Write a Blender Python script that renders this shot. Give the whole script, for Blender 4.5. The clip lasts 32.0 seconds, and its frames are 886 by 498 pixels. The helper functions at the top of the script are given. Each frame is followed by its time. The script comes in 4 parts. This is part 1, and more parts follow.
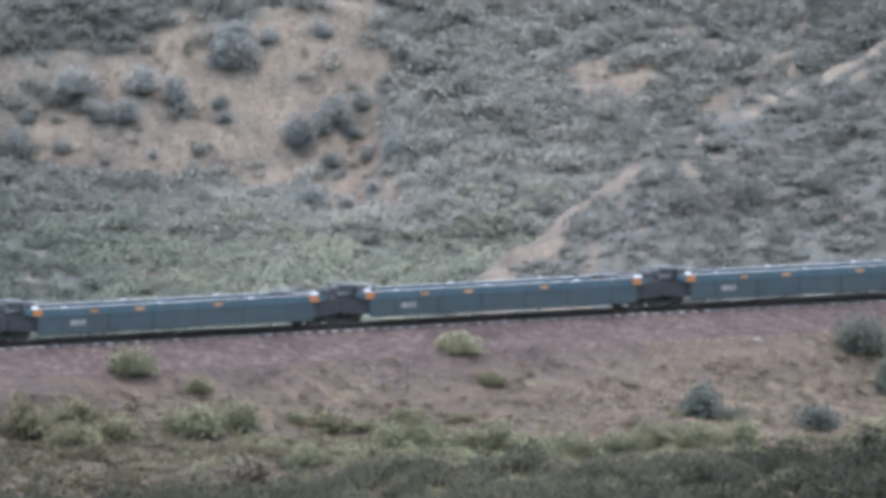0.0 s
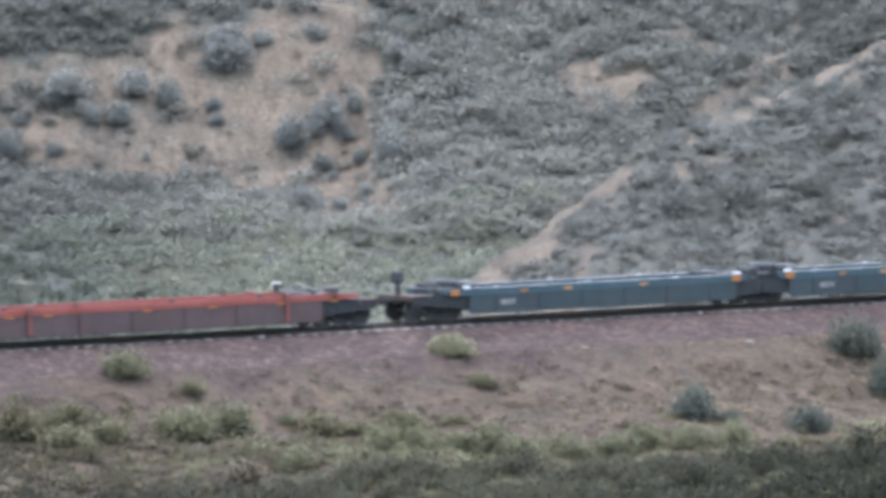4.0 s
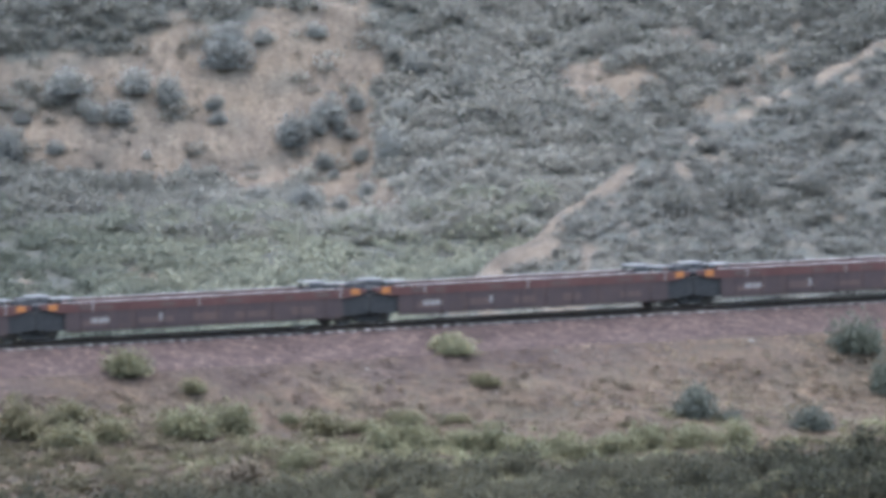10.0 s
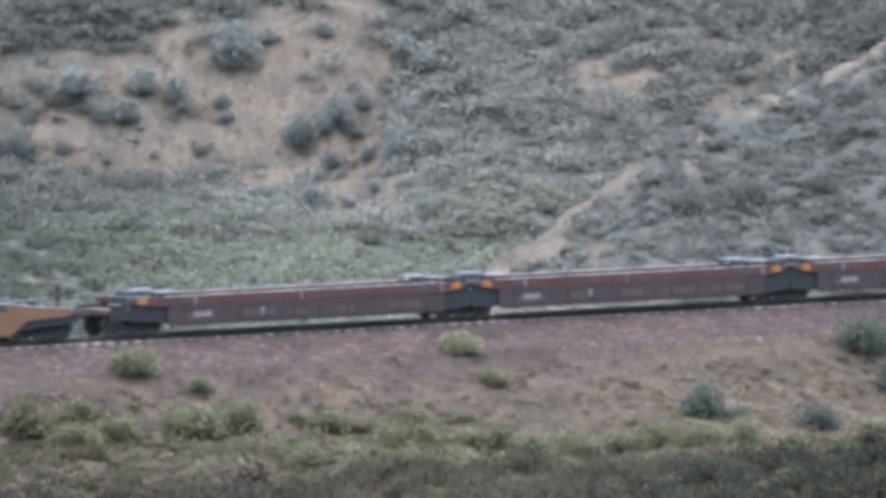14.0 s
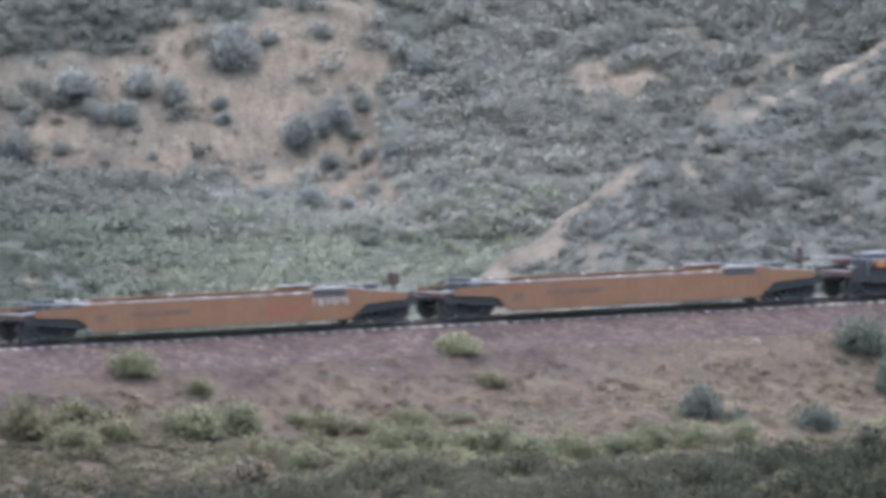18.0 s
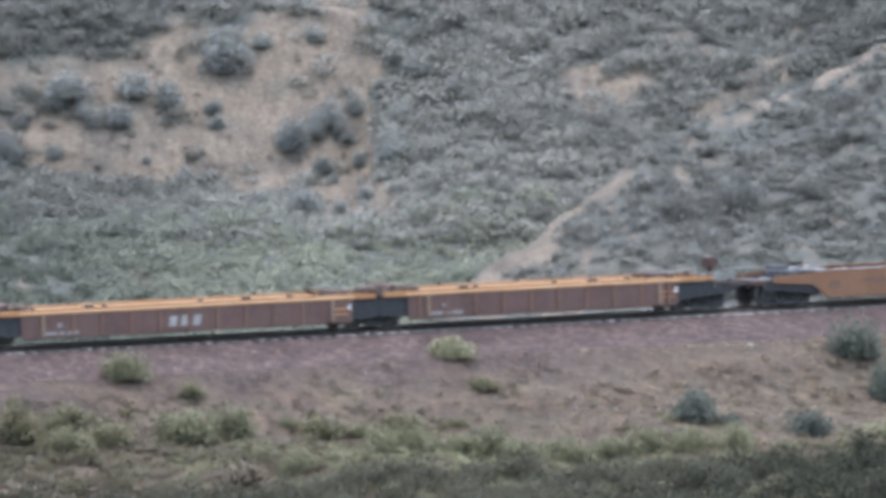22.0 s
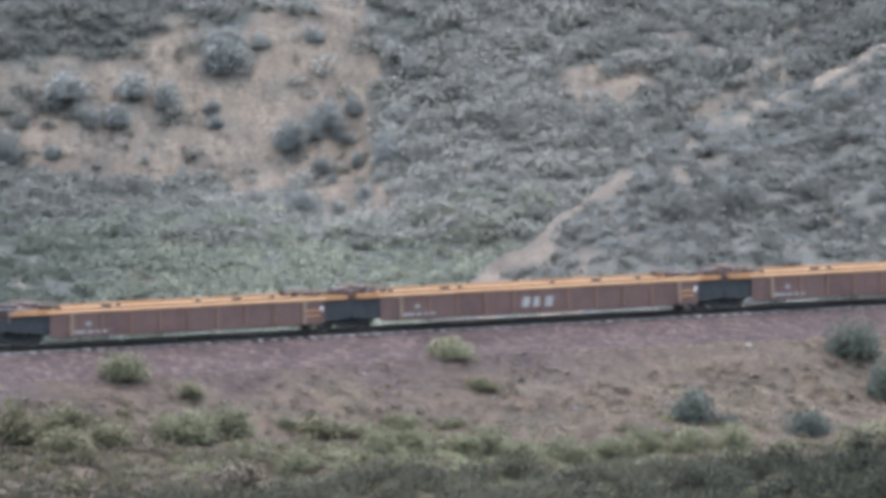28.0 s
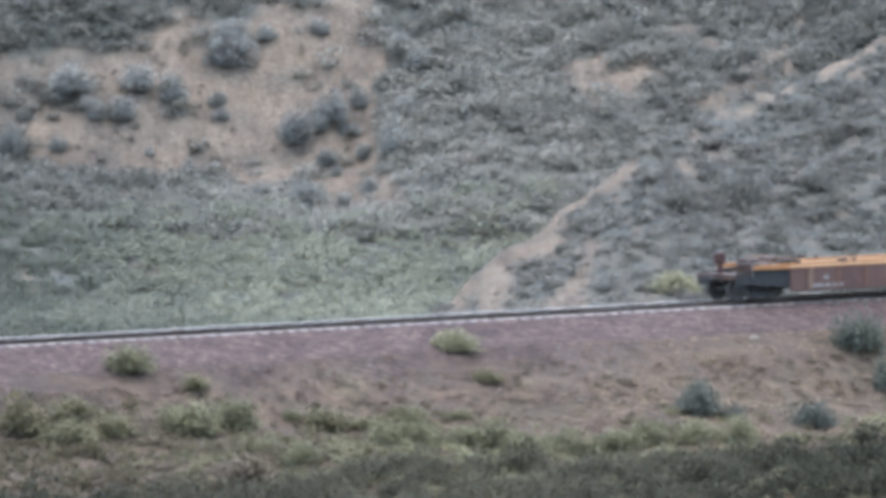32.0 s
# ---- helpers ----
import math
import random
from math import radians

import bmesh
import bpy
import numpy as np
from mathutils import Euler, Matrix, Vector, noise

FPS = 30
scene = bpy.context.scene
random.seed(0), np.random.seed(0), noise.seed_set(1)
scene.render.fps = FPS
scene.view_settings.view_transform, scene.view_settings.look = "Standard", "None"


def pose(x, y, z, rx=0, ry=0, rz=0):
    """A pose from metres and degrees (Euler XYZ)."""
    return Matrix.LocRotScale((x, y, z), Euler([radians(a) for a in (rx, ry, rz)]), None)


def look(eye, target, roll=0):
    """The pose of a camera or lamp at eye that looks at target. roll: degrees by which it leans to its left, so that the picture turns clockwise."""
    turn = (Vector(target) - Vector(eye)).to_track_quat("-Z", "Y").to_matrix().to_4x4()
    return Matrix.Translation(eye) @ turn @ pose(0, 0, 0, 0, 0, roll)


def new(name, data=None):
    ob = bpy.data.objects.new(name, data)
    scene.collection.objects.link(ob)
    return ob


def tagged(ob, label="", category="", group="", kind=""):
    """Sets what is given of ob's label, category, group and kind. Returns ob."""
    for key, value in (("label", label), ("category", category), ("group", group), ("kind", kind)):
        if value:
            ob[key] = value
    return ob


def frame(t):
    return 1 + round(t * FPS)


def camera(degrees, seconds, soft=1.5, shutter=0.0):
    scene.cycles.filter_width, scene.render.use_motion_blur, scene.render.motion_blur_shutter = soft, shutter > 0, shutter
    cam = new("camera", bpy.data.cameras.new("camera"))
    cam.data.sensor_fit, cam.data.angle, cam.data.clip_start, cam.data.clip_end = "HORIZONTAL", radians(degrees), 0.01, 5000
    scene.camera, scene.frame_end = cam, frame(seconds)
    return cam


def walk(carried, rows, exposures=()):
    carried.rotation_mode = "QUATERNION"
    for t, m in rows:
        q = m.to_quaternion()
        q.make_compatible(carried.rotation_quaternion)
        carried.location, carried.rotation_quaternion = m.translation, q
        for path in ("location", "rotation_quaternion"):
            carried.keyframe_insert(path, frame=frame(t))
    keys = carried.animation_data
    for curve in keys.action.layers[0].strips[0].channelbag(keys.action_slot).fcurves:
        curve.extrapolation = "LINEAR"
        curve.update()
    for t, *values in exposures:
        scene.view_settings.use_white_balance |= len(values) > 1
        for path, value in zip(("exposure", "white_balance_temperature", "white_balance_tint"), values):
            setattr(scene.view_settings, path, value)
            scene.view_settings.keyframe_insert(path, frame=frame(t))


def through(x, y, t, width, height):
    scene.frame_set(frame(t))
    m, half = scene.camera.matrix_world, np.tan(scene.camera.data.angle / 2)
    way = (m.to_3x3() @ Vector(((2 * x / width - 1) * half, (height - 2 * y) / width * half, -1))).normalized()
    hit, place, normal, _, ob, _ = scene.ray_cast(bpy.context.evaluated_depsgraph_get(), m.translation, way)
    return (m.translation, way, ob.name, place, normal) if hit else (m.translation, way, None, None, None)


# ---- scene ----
# camera: a long lens on a tripod, nudged a little by hand and wind
LENS = 4.24
EYE = (0.0, -479.5, 21.77)
PITCH = -2.27
STEP = LENS / 1568.0 * 1.0005
cam = camera(LENS, 32.0, soft=4.5, shutter=0.5)


def aim(t, dx, dy):
    """A row of the walk: the picture's content sits dx, dy off its rest place."""
    return (t, pose(*EYE, 90 + PITCH + dy * STEP, 0, dx * STEP))


walk(cam, [aim(*row) for row in (
    (0.0, 11.0, -1.0), (0.5, 6.9, 4.8), (1.0, 2.9, 6.6), (1.5, -0.2, 8.2), (2.0, -0.2, 8.7), (2.5, -2.2, 7.7), (3.0, -1.1, 6.1), (3.5, -1.9, 2.9),
    (5.5, -0.5, 5.4), (6.0, -0.5, 7.1), (6.5, -0.1, 6.7), (7.0, 3.9, 8.1), (7.5, -1.4, 4.2), (8.0, -1.9, 2.2), (8.5, -2.5, 1.2), (9.0, 0.0, 0.0),
    (9.5, 0.1, 0.4), (10.0, -0.1, 1.1), (10.5, 3.4, 0.2), (11.0, 4.3, -2.1), (11.5, 5.9, 1.7), (12.0, 8.3, 0.5), (12.5, 8.9, -0.6), (13.0, 10.8, -4.1),
    (13.5, 13.4, -1.8), (14.0, 13.5, -1.4), (14.5, 11.8, 1.1), (16.5, 5.7, -3.1), (17.0, 6.8, -1.6), (17.5, 10.5, -2.8), (18.0, 10.5, 0.6), (18.5, 13.1, -4.4),
    (19.0, 11.0, -5.8), (19.5, 9.6, -5.8), (20.0, 9.9, -3.8), (20.5, 8.8, -0.8), (21.0, 3.9, 3.6), (21.5, 1.0, 7.1), (22.0, -1.7, 8.6), (22.5, -3.1, 10.7),
    (23.0, -3.3, 11.3), (23.5, -3.0, 12.6), (24.0, -1.3, 13.2), (24.5, -2.6, 13.3), (25.0, -5.7, 12.2), (25.5, -4.2, 8.4), (27.5, -1.0, 10.6), (28.0, -4.3, 8.7),
    (28.5, -3.3, 7.1), (29.0, -3.2, 3.1), (29.5, -3.4, 1.0), (30.0, -0.3, -0.1), (30.5, 0.5, -2.0), (31.0, 1.6, -2.6), (31.5, 1.7, -3.0), (32.0, 4.9, -4.8))],
    exposures=((0.0, 2.18, 5870, 8.5), (32.0, 2.18, 5870, 8.5)))

# ---- light: sun overhead behind thin haze ----
SUN_FROM = Vector((0.05, 0.03, 1.0)).normalized()
world = bpy.data.worlds.new("world")
scene.world = world
world.use_nodes = True
wn = world.node_tree.nodes
sky = wn.new("ShaderNodeTexSky")
sky.sky_type, sky.sun_disc = "NISHITA", False
sky.sun_elevation = math.asin(SUN_FROM.z)
sky.sun_rotation = math.atan2(SUN_FROM.x, SUN_FROM.y)
sky.air_density, sky.dust_density, sky.ozone_density = 1.2, 3.0, 1.0
world.node_tree.links.new(sky.outputs[0], wn["Background"].inputs[0])
wn["Background"].inputs[1].default_value = 0.14
sun_data = bpy.data.lights.new("sun", "SUN")
sun_data.energy, sun_data.angle, sun_data.color = 0.8, radians(125), (1.0, 0.94, 0.86)
sun = new("sun", sun_data)
sun.matrix_world = look(SUN_FROM * 400, (0, 0, 0))


# ---- materials ----
def material(name, rough=0.9, metal=0.0):
    m = bpy.data.materials.new(name)
    m.use_nodes = True
    nt = m.node_tree
    b = nt.nodes["Principled BSDF"]
    b.inputs["Roughness"].default_value = rough
    b.inputs["Metallic"].default_value = metal
    b.inputs["Specular IOR Level"].default_value = 0.5 if metal > 0.5 else 0.18
    return m, nt, b


def noise_node(nt, scale, detail=5.0, rough=0.6, coord="Object", stretch=(1, 1, 1)):
    co = nt.nodes.new("ShaderNodeTexCoord")
    mp = nt.nodes.new("ShaderNodeMapping")
    mp.inputs["Scale"].default_value = stretch
    n = nt.nodes.new("ShaderNodeTexNoise")
    n.inputs["Scale"].default_value, n.inputs["Detail"].default_value, n.inputs["Roughness"].default_value = scale, detail, rough
    nt.links.new(co.outputs[coord], mp.inputs["Vector"])
    nt.links.new(mp.outputs[0], n.inputs["Vector"])
    return n.outputs["Fac"]


def ramp(nt, fac, *stops):
    r = nt.nodes.new("ShaderNodeValToRGB")
    els = r.color_ramp.elements
    while len(els) < len(stops):
        els.new(0.5)
    for e, (p, c) in zip(els, stops):
        e.position, e.color = p, (*c, 1)
    nt.links.new(fac, r.inputs[0])
    return r.outputs[0]


def mix(nt, fac, a, b, kind="MIX"):
    n = nt.nodes.new("ShaderNodeMix")
    n.data_type, n.blend_type = "RGBA", kind
    for socket, v in ((n.inputs[0], fac), (n.inputs[6], a), (n.inputs[7], b)):
        if isinstance(v, bpy.types.NodeSocket):
            nt.links.new(v, socket)
        elif isinstance(v, tuple):
            socket.default_value = (*v, 1)
        else:
            socket.default_value = v
    return n.outputs[2]


def bump(nt, b, fac, strength, distance):
    n = nt.nodes.new("ShaderNodeBump")
    n.inputs["Strength"].default_value, n.inputs["Distance"].default_value = strength, distance
    nt.links.new(fac, n.inputs["Height"])
    nt.links.new(n.outputs[0], b.inputs["Normal"])


def attribute(nt, name):
    a = nt.nodes.new("ShaderNodeAttribute")
    a.attribute_name = name
    return a.outputs["Fac"]


def crushed_rock(nt):
    """Brown and mauve rock dust in patches, with coarse specks of paler stones."""
    c = ramp(nt, noise_node(nt, 0.7, 9, 0.75), (0.36, (0.0489, 0.0344, 0.0304)), (0.5, (0.0664, 0.047, 0.0419)), (0.66, (0.0944, 0.0687, 0.0592)))
    specks = ramp(nt, noise_node(nt, 2.6, 6, 0.8), (0.36, (0.5, 0.5, 0.52)), (0.52, (0.9, 0.9, 0.9)), (0.66, (1.6, 1.53, 1.46)))
    return mix(nt, 1.0, c, specks, "MULTIPLY")


def mat_ground():
    """Scrub litter, tan sandstone soil where 'bare' is high, red-brown fill where 'fill' is high, rolled ballast where 'spill' is high."""
    m, nt, b = material("ground_soil", 0.95)
    grain = noise_node(nt, 3.2, 9, 0.75)
    patch = noise_node(nt, 0.9, 8, 0.72)
    rill = noise_node(nt, 0.9, 8, 0.74, stretch=(1.6, 0.35, 0.6))
    litter = ramp(nt, patch, (0.34, (0.0606, 0.0624, 0.0539)), (0.5, (0.0776, 0.0781, 0.0659)), (0.64, (0.104, 0.099, 0.0798)))
    bare = ramp(nt, rill, (0.3, (0.0896, 0.0713, 0.0536)), (0.44, (0.129, 0.103, 0.0769)), (0.58, (0.158, 0.127, 0.0949)), (0.75, (0.217, 0.178, 0.134)))
    fill = ramp(nt, noise_node(nt, 0.8, 9, 0.75, stretch=(1, 1, 1.6)), (0.34, (0.0536, 0.0392, 0.0295)), (0.47, (0.0897, 0.063, 0.0449)), (0.57, (0.114, 0.0813, 0.0554)), (0.7, (0.178, 0.13, 0.0801)))
    weeds = ramp(nt, noise_node(nt, 0.33, 8, 0.74), (0.42, (0, 0, 0)), (0.6, (0.7, 0.7, 0.7)))
    fill = mix(nt, weeds, fill, ramp(nt, grain, (0.35, (0.0585, 0.0491, 0.0354)), (0.65, (0.102, 0.0861, 0.0578))))
    blotch = ramp(nt, noise_node(nt, 0.3, 7, 0.7), (0.36, (0.74, 0.76, 0.8)), (0.5, (1.0, 1.0, 1.0)), (0.66, (1.2, 1.18, 1.14)))
    bare = mix(nt, 1.0, bare, blotch, "MULTIPLY")
    c = mix(nt, attribute(nt, "bare"), litter, bare)
    fill = mix(nt, 1.0, fill, blotch, "MULTIPLY")
    c = mix(nt, attribute(nt, "fill"), c, fill)
    c = mix(nt, attribute(nt, "spill"), c, crushed_rock(nt))
    g = ramp(nt, grain, (0.33, (0.66, 0.66, 0.66)), (0.67, (1.32, 1.32, 1.32)))
    c = mix(nt, 1.0, c, g, "MULTIPLY")
    nt.links.new(c, b.inputs["Base Color"])
    rough = mix(nt, 0.5, grain, rill)
    bump(nt, b, rough, 0.9, 0.35)
    return m


def mat_leaf(name, dark, light, pale, through=0.35):
    """Foliage: per-plant tint from the 'tint' attribute, a little variation by leaf; light passes through the leaves."""
    m, nt, b = material(name, 0.75)
    geo = nt.nodes.new("ShaderNodeNewGeometry")
    c = ramp(nt, attribute(nt, "tint"), (0.0, dark), (0.5, light), (1.0, pale))
    v = ramp(nt, geo.outputs["Random Per Island"], (0.0, (0.9, 0.9, 0.9)), (1.0, (1.12, 1.12, 1.1)))
    c = mix(nt, 1.0, c, v, "MULTIPLY")
    nt.links.new(c, b.inputs["Base Color"])
    b.inputs["Specular IOR Level"].default_value = 0.2
    tr = nt.nodes.new("ShaderNodeBsdfTranslucent")
    nt.links.new(c, tr.inputs["Color"])
    ms = nt.nodes.new("ShaderNodeMixShader")
    ms.inputs[0].default_value = through
    nt.links.new(b.outputs[0], ms.inputs[1])
    nt.links.new(tr.outputs[0], ms.inputs[2])
    nt.links.new(ms.outputs[0], nt.nodes["Material Output"].inputs[0])
    return m


def mat_paint(name, colour, worn, rust=(0.18, 0.105, 0.07), amount=0.5, rough=0.6):
    """Weathered paint on steel: faded patches, streaks of rust and road dust."""
    m, nt, b = material(name, rough)
    big = noise_node(nt, 0.9, 6, 0.7)
    streak = noise_node(nt, 2.2, 5, 0.7, stretch=(2.5, 1, 0.35))
    fine = noise_node(nt, 14, 4, 0.7)
    c = ramp(nt, big, (0.35, colour), (0.65, worn))
    r = ramp(nt, streak, (0.62 - 0.3 * amount, (0, 0, 0)), (0.86 - 0.2 * amount, (1, 1, 1)))
    c = mix(nt, r, c, rust)
    f = ramp(nt, fine, (0.3, (0.72, 0.72, 0.72)), (0.7, (0.98, 0.98, 0.98)))
    nt.links.new(mix(nt, 1.0, c, f, "MULTIPLY"), b.inputs["Base Color"])
    bump(nt, b, fine, 0.15, 0.01)
    return m


def mat_plain(name, a, bcol, scale=6.0, rough=0.8, metal=0.0):
    m, nt, b = material(name, rough, metal)
    n = noise_node(nt, scale, 6, 0.7)
    nt.links.new(ramp(nt, n, (0.3, a), (0.7, bcol)), b.inputs["Base Color"])
    bump(nt, b, n, 0.25, 0.02)
    return m


def mat_ballast():
    """Crushed rock: single stones of brown and mauve, dusty patches, stained towards the rails by oil and brake dust."""
    m, nt, b = material("ballast_rock", 0.95)
    co = nt.nodes.new("ShaderNodeTexCoord")
    v = nt.nodes.new("ShaderNodeTexVoronoi")
    v.inputs["Scale"].default_value = 9.0
    nt.links.new(co.outputs["Object"], v.inputs["Vector"])
    c = crushed_rock(nt)
    sep = nt.nodes.new("ShaderNodeSeparateColor")
    nt.links.new(v.outputs["Color"], sep.inputs[0])
    stone = ramp(nt, sep.outputs[0], (0.0, (0.8, 0.8, 0.8)), (0.7, (1.0, 1.0, 1.0)), (1.0, (1.3, 1.27, 1.22)))
    nt.links.new(mix(nt, 1.0, c, stone, "MULTIPLY"), b.inputs["Base Color"])
    bump(nt, b, v.outputs["Distance"], 0.4, 0.04)
    return m


M_GROUND = mat_ground()
M_SAGE = mat_leaf("sage_leaves", (0.0998, 0.0876, 0.056), (0.144, 0.132, 0.0801), (0.224, 0.22, 0.133), 0.45)
M_PALEBUSH = mat_leaf("pale_bush_leaves", (0.129, 0.127, 0.0794), (0.197, 0.195, 0.12), (0.329, 0.318, 0.207), 0.5)
# hillside, valley and spur leaves are lightened to put haze into their colour
M_CHAP = mat_leaf("chaparral_leaves", (0.138, 0.14, 0.124), (0.198, 0.198, 0.174), (0.251, 0.246, 0.216), 0.55)
M_VALLEY = mat_leaf("valley_leaves", (0.11, 0.121, 0.0968), (0.168, 0.179, 0.141), (0.236, 0.243, 0.185), 0.55)
M_SPUR = mat_leaf("spur_leaves", (0.13, 0.13, 0.115), (0.16, 0.157, 0.14), (0.209, 0.2, 0.169), 0.55)
M_THICKET = mat_leaf("thicket_leaves", (0.0425, 0.0439, 0.0301), (0.071, 0.0686, 0.0473), (0.111, 0.108, 0.0746), 0.5)
M_DARKBUSH = mat_leaf("dark_bush_leaves", (0.0917, 0.101, 0.0877), (0.124, 0.134, 0.111), (0.162, 0.169, 0.131), 0.5)
M_DRY = mat_leaf("dry_grass_blades", (0.121, 0.0909, 0.0689), (0.185, 0.14, 0.102), (0.354, 0.28, 0.19), 0.25)
M_LOWBRUSH = mat_leaf("low_brush_leaves", (0.115, 0.0952, 0.0714), (0.181, 0.148, 0.108), (0.252, 0.21, 0.148), 0.25)
M_CLIFFTUFT = mat_leaf("cliff_tuft_leaves", (0.077, 0.0784, 0.0644), (0.119, 0.112, 0.0882), (0.175, 0.154, 0.119), 0.5)
M_CLIFFSHRUB = mat_leaf("cliff_shrub_leaves", (0.179, 0.188, 0.177), (0.224, 0.231, 0.215), (0.274, 0.278, 0.256), 0.5)
M_STEM = mat_plain("shrub_stem", (0.07, 0.0588, 0.0476), (0.126, 0.105, 0.084), 9)
M_BALLAST = mat_ballast()
M_TIE = mat_plain("tie_concrete", (0.324, 0.29, 0.258), (0.452, 0.413, 0.37), 7, 0.9)
M_RAIL = mat_plain("rail_rust", (0.0343, 0.0274, 0.0245), (0.0608, 0.047, 0.0402), 9, 0.8, 0.2)
M_RAILTOP = mat_plain("rail_running_face", (0.756, 0.704, 0.63), (0.85, 0.809, 0.724), 12, 0.4, 1.0)
M_TRUCK = mat_plain("grimy_cast_steel", (0.0258, 0.0265, 0.0265), (0.0497, 0.048, 0.0462), 5, 0.95)
M_WHEEL = mat_plain("wheel_steel", (0.0508, 0.0486, 0.0462), (0.097, 0.0902, 0.0832), 7, 0.8, 0.2)
M_GALV = mat_plain("galvanised_grating", (0.168, 0.165, 0.161), (0.294, 0.287, 0.28), 8, 0.5, 0.2)
M_WHITE = mat_plain("white_marking_paint", (0.482, 0.47, 0.459), (0.689, 0.678, 0.654), 8, 0.7)
M_YELLOW = mat_plain("yellow_marking_paint", (0.291, 0.112, 0.0336), (0.37, 0.151, 0.0504), 6, 0.7)
M_DULLMARK = mat_plain("dull_brown_marking", (0.105, 0.063, 0.0462), (0.154, 0.0924, 0.063), 5, 0.8)
M_DARKGEAR = mat_plain("dark_brake_gear", (0.0378, 0.0378, 0.0388), (0.0756, 0.0735, 0.0714), 6, 0.9)


# ---- terrain ----
YAW = radians(32.0)
CY, SY = math.cos(YAW), math.sin(YAW)
GRADE = 0.0222


def wave(x, y, f, k):
    """Smooth irregular relief between -1 and 1, made of a few crossed waves."""
    r = np.zeros_like(np.asarray(x, dtype=float))
    for i in range(6):
        a = 2.399 * i + k
        g = f * (0.7 + 0.23 * i)
        r = r + np.sin(g * (x * math.cos(a) + y * math.sin(a)) + 1.7 * i * i + k * 3.1 + 0.8 * np.sin(g * 0.6 * (y * math.cos(a) - x * math.sin(a)) + k))
    return r / 3.2


def track_z(s):
    return GRADE * 90 * np.tanh(np.asarray(s, dtype=float) / 90)


def along(x, y):
    """Place along the track and across it (positive beyond it)."""
    return x * CY + y * SY, y * CY - x * SY


def ground_z(x, y):
    x, y = np.asarray(x, dtype=float), np.asarray(y, dtype=float)
    s, n = along(x, y)
    zt = track_z(s)
    # fill slope towards the valley on this side of the track
    front = zt + np.interp(n, (-500, -250, -120, -60, -28, -15, -10.5, -8.5, -6.5, -4.5, -3.4, 0), (-40, -34, -20, -10.5, -5.6, -4.1, -3.3, -2.6, -1.85, -1.2, -1.02, -1.0))
    rough = np.clip((-n - 4) / 4, 0, 1)
    front = front + rough * (0.16 * wave(x, y, 0.9, 1.0) + 0.35 * wave(x, y, 0.23, 2.0))
    from_eye = np.hypot(x, y + 479.5)
    front = np.maximum(front, 20.0 - 0.13 * from_eye + 0 * x)
    # behind the track: bench, then a dip
    back = zt + np.interp(n, (0, 5.0, 9, 16, 34, 60), (-0.95, -1.0, -1.6, -3.0, -5.6, -6.4))
    back = np.maximum(back, -6.6)
    # the spur that comes down from the upper right
    yb = (5.5 + x * SY) / CY
    yc = 25 + 1.75 * x + 0.8 * np.sin(x * 0.55)
    zc = np.interp(x, (-40, -12, -4, 0, 0.9, 1.6, 2.8, 4, 4.7, 5.5, 7.9, 8.7, 10.9, 12.8, 15.2, 17, 20, 60, 200, 500), (-9, -7.5, -4.5, -0.9, 0.2, 0.8, 1.55, 2.1, 2.8, 3.3, 4.95, 5.6, 6.2, 7.15, 7.85, 8.5, 10.05, 30, 62, 90)) + 0.12 * wave(x, y, 1.3, 4.0)
    f = np.clip((y - yb) / np.maximum(yc - yb, 3), 0, 1)
    near_face = (zt - 1.0) * (1 - f) + zc * f + np.sin(f * math.pi) * (0.3 * wave(x, y, 0.35, 5.0) + 0.1 * wave(x, y, 1.1, 6.0) - 0.4)
    spur = np.where(y < yc, near_face, zc - 0.62 * (y - yc))
    spur = np.where(x > -14, spur, -20)
    # the hill beyond
    yh = y + 3.5 * wave(x, 0 * y, 0.11, 7.0) + 0.35 * wave(x, y, 0.33, 8.0)
    left = np.interp(yh, (95, 122, 160, 171, 178, 215, 300, 420, 700), (-6.6, -6.2, 0.4, 9.0, 11.0, 30, 70, 95, 80))
    right = np.interp(yh, (95, 112, 138, 172, 215, 300, 420, 700), (-6.6, -6.4, -3.4, 9.4, 30, 70, 95, 80))
    w = np.clip((x + 4.5) / 6.0, 0, 1)
    hill = left * (1 - w) + right * w + np.clip((y - 120) / 30, 0, 1) * (0.22 * wave(x, y, 0.42, 9.0) + 0.1 * wave(x, y * 0.4, 1.4, 3.0) + 0.08 * np.abs(wave(x, y * 0.5, 3.2, 4.0)))
    rear = np.maximum(np.maximum(back, spur), hill)
    rear = np.where(n > 5, rear + np.clip((n - 6) / 6, 0, 1) * 0.12 * wave(x, y, 1.7, 12.0), back)
    return np.where(n < 0, front, rear)


# bare soil on the slopes, given by place across (x) and height on the slope (z)
CLIFF = ((-25.1, 6.8), (-22.1, 6.3), (-20.6, 6.9), (-17.0, 7.0), (-14.9, 8.6), (-13.5, 9.1), (-12.8, 7.8), (-10.3, 8.2), (-9.1, 9.4), (-7.0, 10.2), (-4.5, 10.2), (-3.9, 7.9), (-2.9, 6.2), (-3.8, 4.4), (-3.4, 2.3), (-2.9, 1.7),
         (-3.4, 0.7), (-2.4, 0.0), (-2.2, -1.1), (-4.0, -1.5), (-5.8, -1.4), (-6.7, -1.1), (-7.0, 0.1), (-10.7, -0.6), (-12.2, 0.3), (-15.2, 0.2), (-18.9, 0.5), (-22.1, 0.9), (-23.3, 2.3), (-25.0, 2.4))
